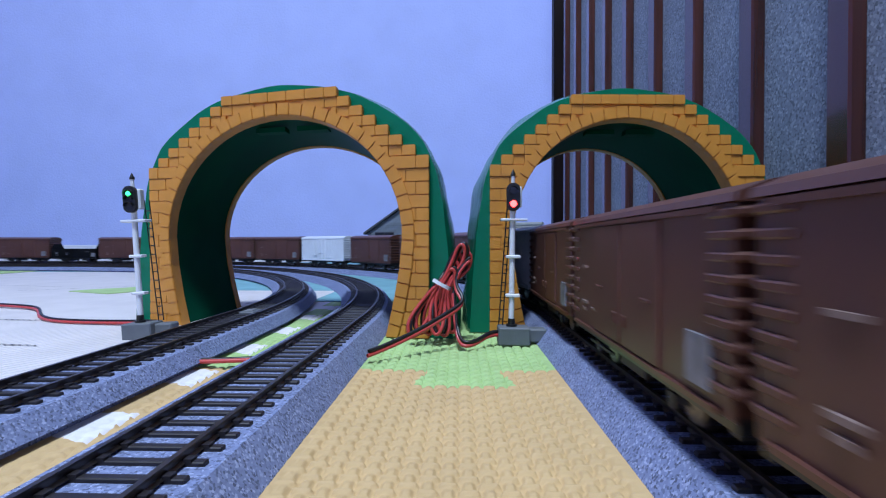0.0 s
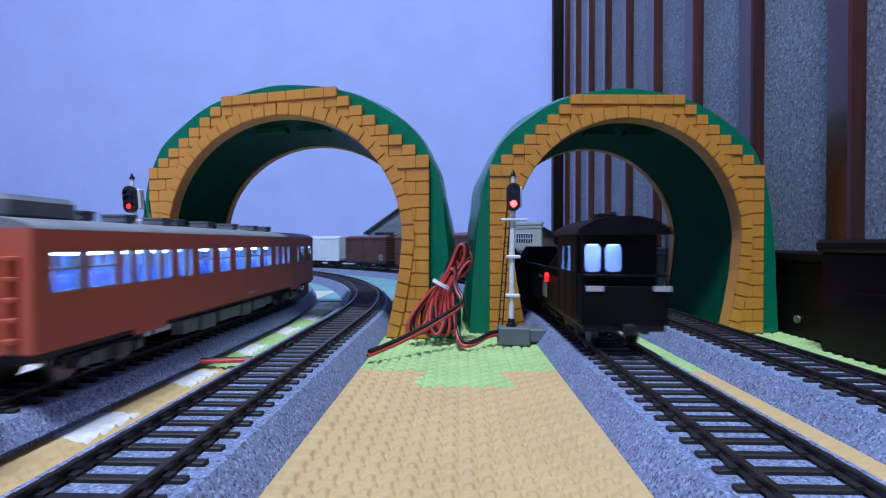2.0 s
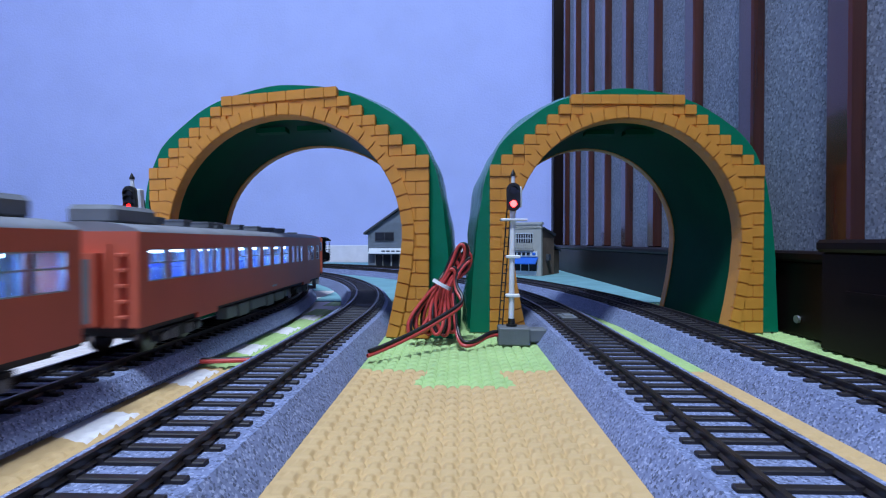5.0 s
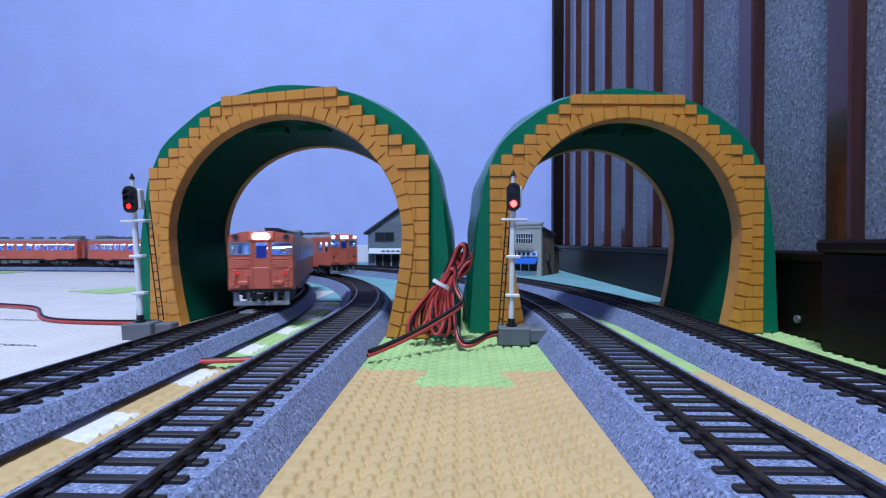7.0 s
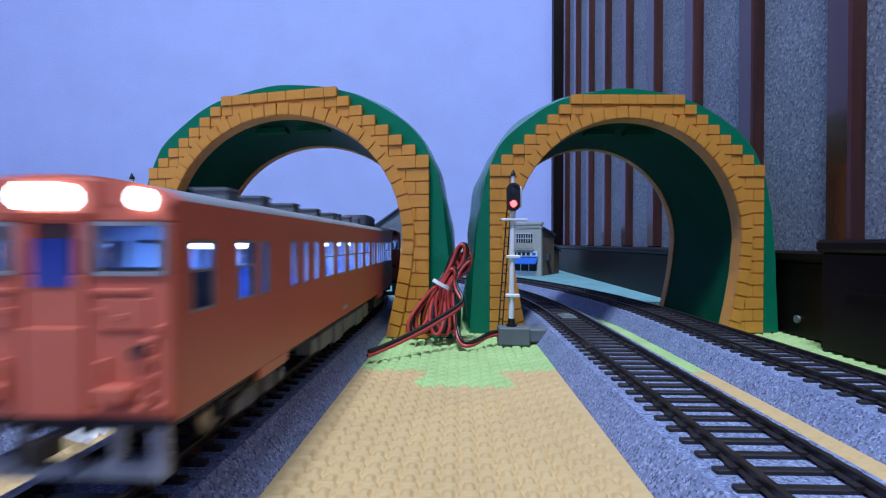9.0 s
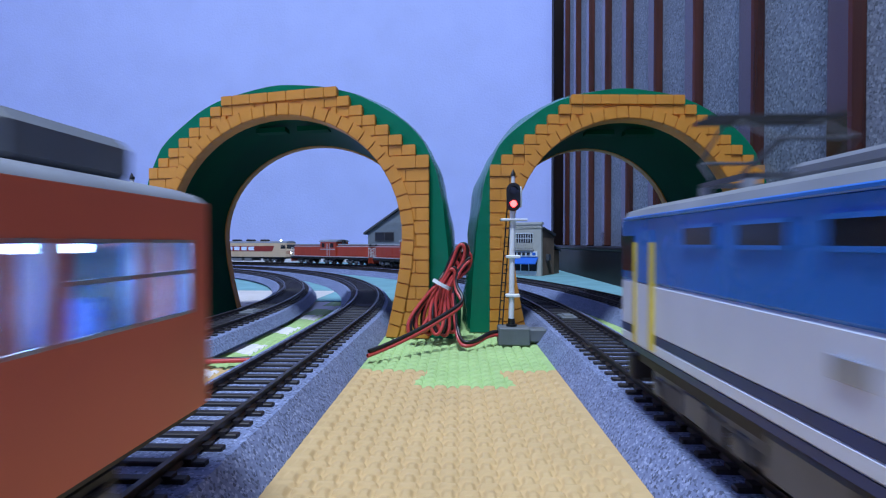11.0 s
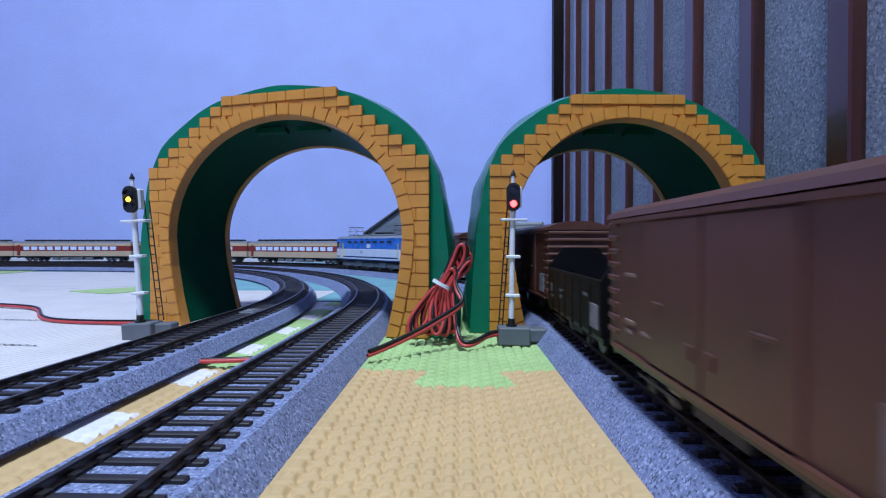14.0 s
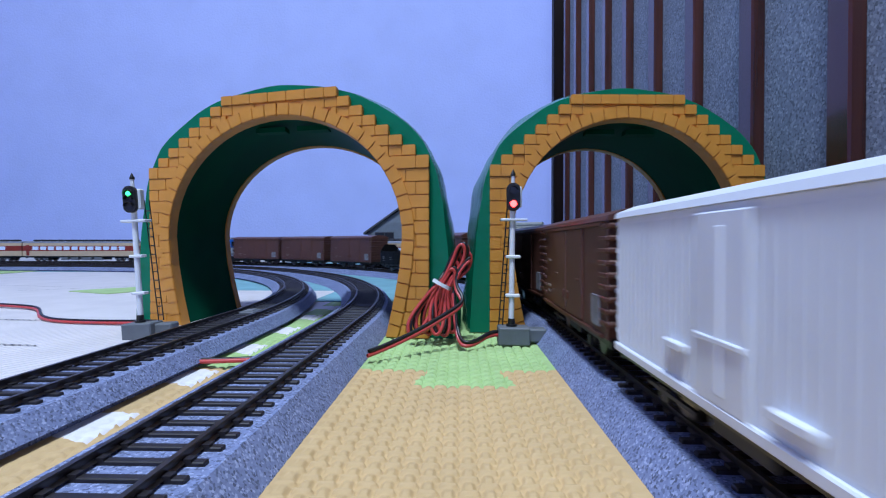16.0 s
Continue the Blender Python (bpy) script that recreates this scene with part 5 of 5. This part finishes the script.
WY = 0.262
coil = thing("wire_bundle", "coiled red and black wire held by a white tie", "wire")
for k in range(6):
    a = (k - 2.5)
    top = (0.0005 + a * 0.0017, WY - 0.004 + 0.0022 * (k % 3), 0.054 - abs(a - 1) * 0.0042)
    bot = (-0.0245 + k * 0.0040, WY - 0.010 + 0.0035 * (k % 3), 0.0022 + 0.0012 * (k % 2))
    tie = (-0.0088 + a * 0.0008, WY - 0.005 + 0.001 * (k % 2), 0.0305)
    pts = [bot, (bot[0] - 0.003, bot[1], bot[2] + 0.009), (tie[0] - 0.0075 + 0.0006 * k, tie[1], tie[2] - 0.008), (tie[0] - 0.0012, tie[1] - 0.001, tie[2]), (top[0] - 0.0045, top[1], top[2] - 0.010),
           (top[0] - 0.0018, top[1], top[2]), (top[0] + 0.0024, top[1] - 0.001, top[2] - 0.001), (top[0] + 0.0014, top[1] + 0.001, top[2] - 0.011), (tie[0] + 0.0014, tie[1], tie[2] + 0.001), (tie[0] - 0.0010 + 0.0008 * k, tie[1] + 0.001, tie[2] - 0.011), (bot[0] + 0.0045, bot[1] - 0.001, bot[2] + 0.004)]
    twin(pts, coil, (-0.0011, 0.0013, 0.0004) if k % 3 else (0.0013, 0.0008, 0.0006), True)
bm = bmesh.new()
bmesh.ops.create_cone(bm, segments=16, radius1=0.0052, radius2=0.0050, depth=0.0019, matrix=Matrix.Translation((-0.0088, WY - 0.0048, 0.0305)) @ Euler((0, radians(28), 0)).to_matrix().to_4x4() @ Matrix.Diagonal((1, 0.55, 1, 1)))
part("twist_tie", bm, M_TIE, coil, "white plastic twist tie", smooth=True)
twin([(-0.0395, 0.2135, 0.0030), (-0.034, 0.219, 0.0040), (-0.020, 0.230, 0.0090), (-0.008, 0.240, 0.0150), (0.002, 0.248, 0.0200), (0.0015, 0.251, 0.0240), (-0.004, 0.256, 0.0300), (0.002, 0.258, 0.040), (0.0055, 0.259, 0.0425)], coil, (0.0004, 0.0006, 0.0019))
twin([(-0.003, 0.255, 0.026), (-0.0022, 0.252, 0.014), (-0.001, 0.244, 0.003), (0.0035, 0.2385, 0.0014), (0.011, 0.246, 0.0030), (0.0145, 0.252, 0.0050), (0.0205, 0.2545, 0.0050)], coil, (0.0006, 0.0005, 0.0017))
lead = thing("feeder_wire", "red and black wire crossing between two tracks", "wire")
twin([(-0.1155, 0.2010, 0.0022), (-0.108, 0.2020, 0.0030), (-0.098, 0.2030, 0.0026), (-0.086, 0.2050, 0.0030)], lead, (0.0, 0.0019, 0.0003))
lead2 = thing("signal_wire", "red and black wire lying on the white mat", "wire")
twin([(-0.80, 0.430, 0.0018), (-0.55, 0.405, 0.0018), (-0.42, 0.398, 0.0020), (-0.352, 0.378, 0.0024), (-0.322, 0.370, 0.0020), (-0.300, 0.345, 0.0018), (-0.276, 0.318, 0.0016), (-0.250, 0.306, 0.0016), (-0.205, 0.302, 0.0018), (-0.176, 0.300, 0.0030), (-0.172, 0.272, 0.0050)], lead2, (0.0, 0.0016, 0.0010))

# green mat piece showing in the white mats
bm = bmesh.new()
vs = [bm.verts.new(p) for p in ((-0.412, 0.512, 0.0012), (-0.352, 0.486, 0.0012), (-0.338, 0.512, 0.0012), (-0.342, 0.572, 0.0012), (-0.366, 0.580, 0.0012), (-0.378, 0.548, 0.0012), (-0.392, 0.540, 0.0012))]
bm.faces.new(vs)
r = bmesh.ops.extrude_face_region(bm, geom=bm.faces[:])
for v in r["geom"]:
    if isinstance(v, bmesh.types.BMVert):
        v.co.z -= 0.001
structure("green_mat_patch", bm, M_GREENMAT, "light green mat piece between the white mats", "foam mat")

bm = bmesh.new()
box(bm, -0.86, -0.758, 0.80, 0.872, 0.0004, 0.0014, 0.0004)
structure("green_mat_strip", bm, M_GREENMAT, "light green mat edge before the far curve", "foam mat")


def mat_seam(x0, y0, x1, y1, tooth):
    """Dark wavy joint between two white mats."""
    n = max(8, int(math.hypot(x1 - x0, y1 - y0) / 0.0022))
    d = Vector((x1 - x0, y1 - y0, 0)).normalized()
    nrm = Vector((-d.y, d.x, 0))
    bm = bmesh.new()
    rows = []
    for k in range(n + 1):
        p = Vector((x0, y0, 0.0009)).lerp(Vector((x1, y1, 0.0009)), k / n) + nrm * tooth * (k % 2)
        half = 0.00055 + 0.0004 * noise.noise(Vector((k * 0.31, x0 * 9, 0)))
        rows.append([bm.verts.new(p - nrm * half), bm.verts.new(p + nrm * half)])
    for p, q in zip(rows, rows[1:]):
        bm.faces.new((p[0], q[0], q[1], p[1]))
    structure("mat_seam", bm, M_SEAM, "dark wavy joint between two white foam mats", "joint")


M_SEAM = mat("dark_joint", (0.10, 0.095, 0.10), 0.9, var=0.3, scale=300)
mat_seam(-0.42, 0.333, -0.268, 0.318, 0.0012)
mat_seam(-0.330, 0.2545, -0.210, 0.240, 0.0010)
mat_seam(-0.80, 0.640, -0.46, 0.560, 0.0016)
mat_seam(-0.47, 0.515, -0.36, 0.585, 0.0014)

# square sensor plates between the rails
for i, s in ((1, 0.300), (3, 0.286)):
    x, y, h = on_loop(i, s)
    p = thing("sensor_plate", "small grey plate clipped between the rails", "sensor")
    p.matrix_basis = pose(x, y, 0, 0, 0, h)
    mpart("plate", [(-4.5, 4.5, -7, 7, 8.9, 10.6)], M_GREYBASE, p, 0.5)
    mpart("magnet", [(-2.5, 2.5, -4, 4, 10.4, 11.2)], M_MIDGREY, p, 0.3)


# ---- model buildings beyond the far curve ----
house = thing("model_house", "grey clapboard model house with gable roof and shopfront", "house")
house.matrix_basis = pose(-0.166, 0.905, 0)
w, d, e, a = 140, 90, 72, 122
mprism("wall", [(0, 0), (w, 0), (w, e), (w / 2, a - 3), (0, e)], 0, d, M_HOUSEWALL, house)
for k in range(22):
    z = 4 + k * 4.0
    half = w if z < e else max(0, w * (1 - (z - e) / (a - e)))
    off = (w - half) / 2
    if half > 6:
        mpart("clapboard", [(off, w - off, -0.7, 0.2, z, z + 3.4)], M_HOUSEWALL, house)
for sx in (0, 1):
    pr = [(-7, e - 5), (w / 2, a), (w / 2, a + 3.5), (-8, e - 2)] if not sx else [(w + 7, e - 5), (w / 2, a), (w / 2, a + 3.5), (w + 8, e - 2)]
    mprism("roof", pr, -6, d + 6, M_HOUSEROOF, house)
for x0, x1, z0, z1 in ((14, 47, 56, 70), (80, 113, 56, 70)):
    wn = mpart("window", [(x0, x1, -1.4, 0.4, z0, z1)], M_DARKGLASS, house)
    mpart("window_frame", [(x0 - 1, x1 + 1, -2, 0.4, z0 - 1.2, z0), (x0 - 1, x1 + 1, -2, 0.4, z1, z1 + 1.2), (x0 - 1, x0, -2, 0.4, z0, z1), (x1, x1 + 1, -2, 0.4, z0, z1), ((x0 + x1) / 2 - 0.6, (x0 + x1) / 2 + 0.6, -2, 0.4, z0, z1)], M_HOUSEROOF, wn)
mprism("awning", [(-12, 32), (-12, 33), (0.4, 43), (0.4, 41)], 2, w - 4, M_SIGNBOARD, house, axis="x", label="pale sloping shop awning")
mpart("sign_bar", [(26 + 9 * k, 32 + 9 * k, -9.8, -8.6, 35.5, 38) for k in range(6)], M_HOUSEROOF, house)
for k in range(4):
    x0 = 14 + 30 * k
    g = mpart("shop_window", [(x0, x0 + 27, -1.4, 0.4, 8, 30)], M_DARKGLASS, house)
    mpart("window_frame", [(x0 - 1.2, x0, -2, 0.4, 6, 31), (x0 + 13, x0 + 14, -2, 0.4, 6, 31), (x0, x0 + 27, -2, 0.4, 6, 8.2)], M_SHOPWALL, g)

shop = thing("model_shop", "grey rendered model shop with blue awning and signboard", "shop")
shop.matrix_basis = pose(0.127, 0.770, 0, 0, 0, -30)
W, D = 74, 52
mpart("wall", [(-W, 0, 0, 6, 0, 82)], M_SHOPWALL, shop, 0.6, "grey rendered front wall")
mpart("parapet", [(-W - 1, 1.5, -1.5, 7, 80, 84), (-W - 0.5, 1, -1, 6.5, 74, 75.5)], M_SHOPWALL, shop, 0.4)
mpart("parapet_block", [(-W + 3 + 9 * k, -W + 9 + 9 * k, -1, 0.4, 76.5, 78.5) for k in range(8)], M_SHOPWALL, shop)
mprism("side_house", [(6, 0), (60, 0), (60, 62), (46, 68), (6, 76)], -W + 1, -0.6, M_SHOPSIDE, shop, axis="x", label="brown planked side of the shop")
bm = bmesh.new()
for k in range(11):
    mbox(bm, -0.6, 0.2, 8 + k * 4.8, 9 + k * 4.8, 0, 60)
part("batten", bm, M_SHOPSIDE, shop)
mprism("roof", [(4, 77), (62, 67), (63, 64), (62, 63), (5, 75)], -W, 1.5, M_HOUSEROOF, shop, axis="x")
mpart("annex", [(-W + 4, -1, 60, 86, 0, 40)], M_SHOPSIDE, shop, 0.4)
mprism("annex_roof", [(59, 47), (89, 37), (90, 39), (59, 50)], -W + 2, 1.5, M_HOUSEROOF, shop, axis="x")
win = mpart("upper_window", [(-42, -14, -0.4, 1, 52, 66)], M_DARKGLASS, shop)
mpart("window_bar", [(-42 + 4 * k, -41.2 + 4 * k, -1.0, 0.4, 52, 66) for k in range(8)] + [(-43, -13, -1.0, 0.4, 58.5, 59.5), (-43, -13, -1.2, 0.4, 66, 67.4)], M_SIGNBOARD, win)
bal = mpart("balcony", [(-44, -12, -5, 0.3, 40, 41.2), (-44, -12, -5, -4.2, 50, 51)], M_SHOPWALL, shop, 0.2)
mpart("baluster", [(-43.5 + 3 * k, -42.3 + 3 * k, -5, -4.2, 41, 50.4) for k in range(11)], M_SHOPWALL, bal)
sign = mpart("signboard", [(-58, -6, -2.2, 0.3, 30.5, 38.5)], M_SIGNBOARD, shop, 0.3, "white signboard with dark writing")
mpart("sign_bar", [(-53 + 7.5 * k, -48 + 7.5 * k, -2.7, -2.0, 32.2, 37) for k in range(5)], M_DARKGLASS, sign)
mpart("sign_mark", [(-14, -8.5, -2.7, -2.0, 32.6, 36.6)], M_SHOPBLUE, sign, 0.5)
mprism("awning", [(-12, 19), (-12, 20.4), (0.4, 30), (0.4, 27.5)], -60, -5, M_SHOPBLUE, shop, axis="x", label="bright blue awning")
for k in range(4):
    x0 = -60 + 13.5 * k
    g = mpart("shop_window", [(x0, x0 + 12, -0.5, 1, 8, 22)], M_DARKGLASS, shop)
    mpart("window_frame", [(x0 - 1, x0, -1.2, 0.4, 1, 24), (x0, x0 + 12, -1.0, 0.4, 1, 8)], M_SIGNBOARD, g)
mpart("wall_box", [(0, 5, 20, 30, 24, 34)], M_HOUSEROOF, shop, 0.4)


# ---- the trains on their loops ----
BEND = {1: 0.085, 2: 0.05, 3: 0.09, 4: 0.05}


def stretch(loop, s):
    """Running distance gained along the far curve."""
    f = min(1.0, max(0.0, (s - 0.30) / 0.65))
    return s + BEND[loop] * f * f * (3 - 2 * f)


# metres gained or lost against an even pace, by time
PACE = {1: ((0, 0), (3.5, 0), (4.0, -0.016), (5.0, -0.018), (6.5, -0.011), (7.0, -0.011), (7.5, -0.010), (8.0, -0.001), (16.0, -0.001)),
        3: ((0, -0.0125), (1.0, 0), (2.0, 0.012), (2.6, 0.010), (4.0, 0.0), (16.0, 0.0))}


def gained(loop, t):
    if loop not in PACE:
        return 0.0
    return float(np.interp(t, [p[0] for p in PACE[loop]], [p[1] for p in PACE[loop]]))


# orange railcars leaving on the innermost loop
V1, F1 = 0.198, 0.141 - 0.198 * 0.8
car_end = railcar("c", True, "vermilion diesel railcar with lit windows and red tail lamps")
car_off = railcar("", False, "vermilion diesel railcar with lit windows in mid-train")
car_lead = railcar("cs", False, "vermilion diesel railcar with three lit headlamps")
for o in (car_end, car_off, car_lead):
    o.scale = (1.05, 1, 1.005)
PC = 0.268
run(car_off, 1, F1 - PC / 2, V1, False, 0.176)
run(copy_thing(car_off, Matrix()), 1, F1 - PC * 1.5, V1, True, 0.176)
run(copy_thing(car_off, Matrix()), 1, F1 - PC * 2.5, V1, False, 0.176)
run(car_end, 1, F1 - PC * 3.5, V1, True, 0.176)
# orange railcars coming on the second loop
V2, F2 = -0.255, 0.199 + 0.255 * 8.5
run(car_lead, 2, F2 + PC / 2, V2, True, 0.176)
car_second = copy_thing(car_off, Matrix())
run(car_second, 2, F2 + PC * 1.5, V2, True, 0.176)
for o in (car_lead, car_second):
    o.scale = (1.05, 1, 1.075)
# goods train on the third loop
V3, F3 = 0.235, -0.027
boxc = covered_wagon(M_BROWN, "red-brown covered goods wagon with corrugated ends")
opn = open_wagon("black open goods wagon with raised gable ends")
whi = covered_wagon(M_WHITECAR, "white refrigerated goods wagon with ribbed sides", True)
van = brake_van("black brake van with lit cabin windows and red lamp")
loco = electric_loco("blue and cream electric locomotive with raised pantographs")
for o in (boxc, opn, whi, van):
    o.scale = (1, 1, 1.09)
opn.scale = (1, 1, 1.0)
loco.scale = (1, 1, 1.13)
LB, LK = 0.1206, 0.098
run(van, 3, F3 - 2 * LK - 0.034, V3, False, 0.04)
van.scale = (1, 1, 1.03)
run(opn, 3, F3 - LK / 2, V3, False, 0.05)
run(copy_thing(opn, Matrix()), 3, F3 - 1.5 * LK, V3, False, 0.05)
tail = "bbbWbbbWbbbbKbb"
front = "bbbKbKbbW"[::-1]
lens = {"b": LB, "W": LB, "K": LK}
lens2 = {"b": 0.1240, "W": 0.1240, "K": 0.1050}
s = F3
s_loco = loop_length(3) + 0.234 - V3 * 12.3      # rear coupling of the locomotive
need = s_loco - F3 - sum(lens[q] for q in tail) - sum(lens2[q] for q in front)
nmid = round(need / LB)
seq = [(q, lens[q]) for q in tail] + [("b", need / nmid)] * nmid + [(q, lens2[q]) for q in front]
first = {"b": boxc, "W": whi, "K": opn}
used = {"K"}
for q, ln in seq:
    c = first[q] if q not in used else copy_thing(first[q], Matrix())
    used.add(q)
    run(c, 3, s + ln / 2, V3, False, 0.058)
    s += ln
run(loco, 3, s + 0.108, V3, False, 0.132)
# express hauled by two red diesels on the outer loop
V4, F4 = -0.145, 0.223 + 0.145 * 14.2
dd = diesel_loco("red diesel locomotive with grey roof and lit headlamps", True)
dd2 = diesel_loco("red diesel locomotive with grey roof, coupled second", False)
dd.scale = dd2.scale = (1, 1, 1.06)
run(dd, 4, F4 + 0.108, V4, True, 0.136)
run(dd2, 4, F4 + 0.327, V4, True, 0.136)
ex = express_car(True, "cream and crimson express railcar with cab nose")
ex2 = express_car(False, "cream and crimson express railcar with lit windows")
P4 = F4 + 0.446
run(ex, 4, P4 + 0.134, V4, True, 0.18)
run(ex2, 4, P4 + 0.134 + 0.270, V4, True, 0.18)
for k in (2, 3, 4, 5):
    run(copy_thing(ex2, Matrix()), 4, P4 + 0.134 + 0.270 * k, V4, True, 0.18)


def motions():
    """Every vehicle runs along its loop; signal lenses step forward when lit."""
    for ob, loop, s0, v, flip, wb in MOVING:
        total = loop_length(loop)
        rows = []
        n = 80
        for k in range(n + 1):
            t = 16.0 * k / n
            sc = (s0 + v * t + gained(loop, t)) % total
            if sc > total - 0.6:
                sc -= total
            ax, ay, _ = on_loop(loop, stretch(loop, sc) - wb / 2)
            bx, by, _ = on_loop(loop, stretch(loop, sc) + wb / 2)
            h = math.degrees(math.atan2(-(bx - ax), by - ay))
            rows.append((t, pose((ax + bx) / 2, (ay + by) / 2, RAIL_Z, 0, 0, h + (180 if flip else 0))))
        walk(ob, rows)
    for lens_ob, rows in SIGNAL_ROWS:
        walk(lens_ob, rows)


motions()
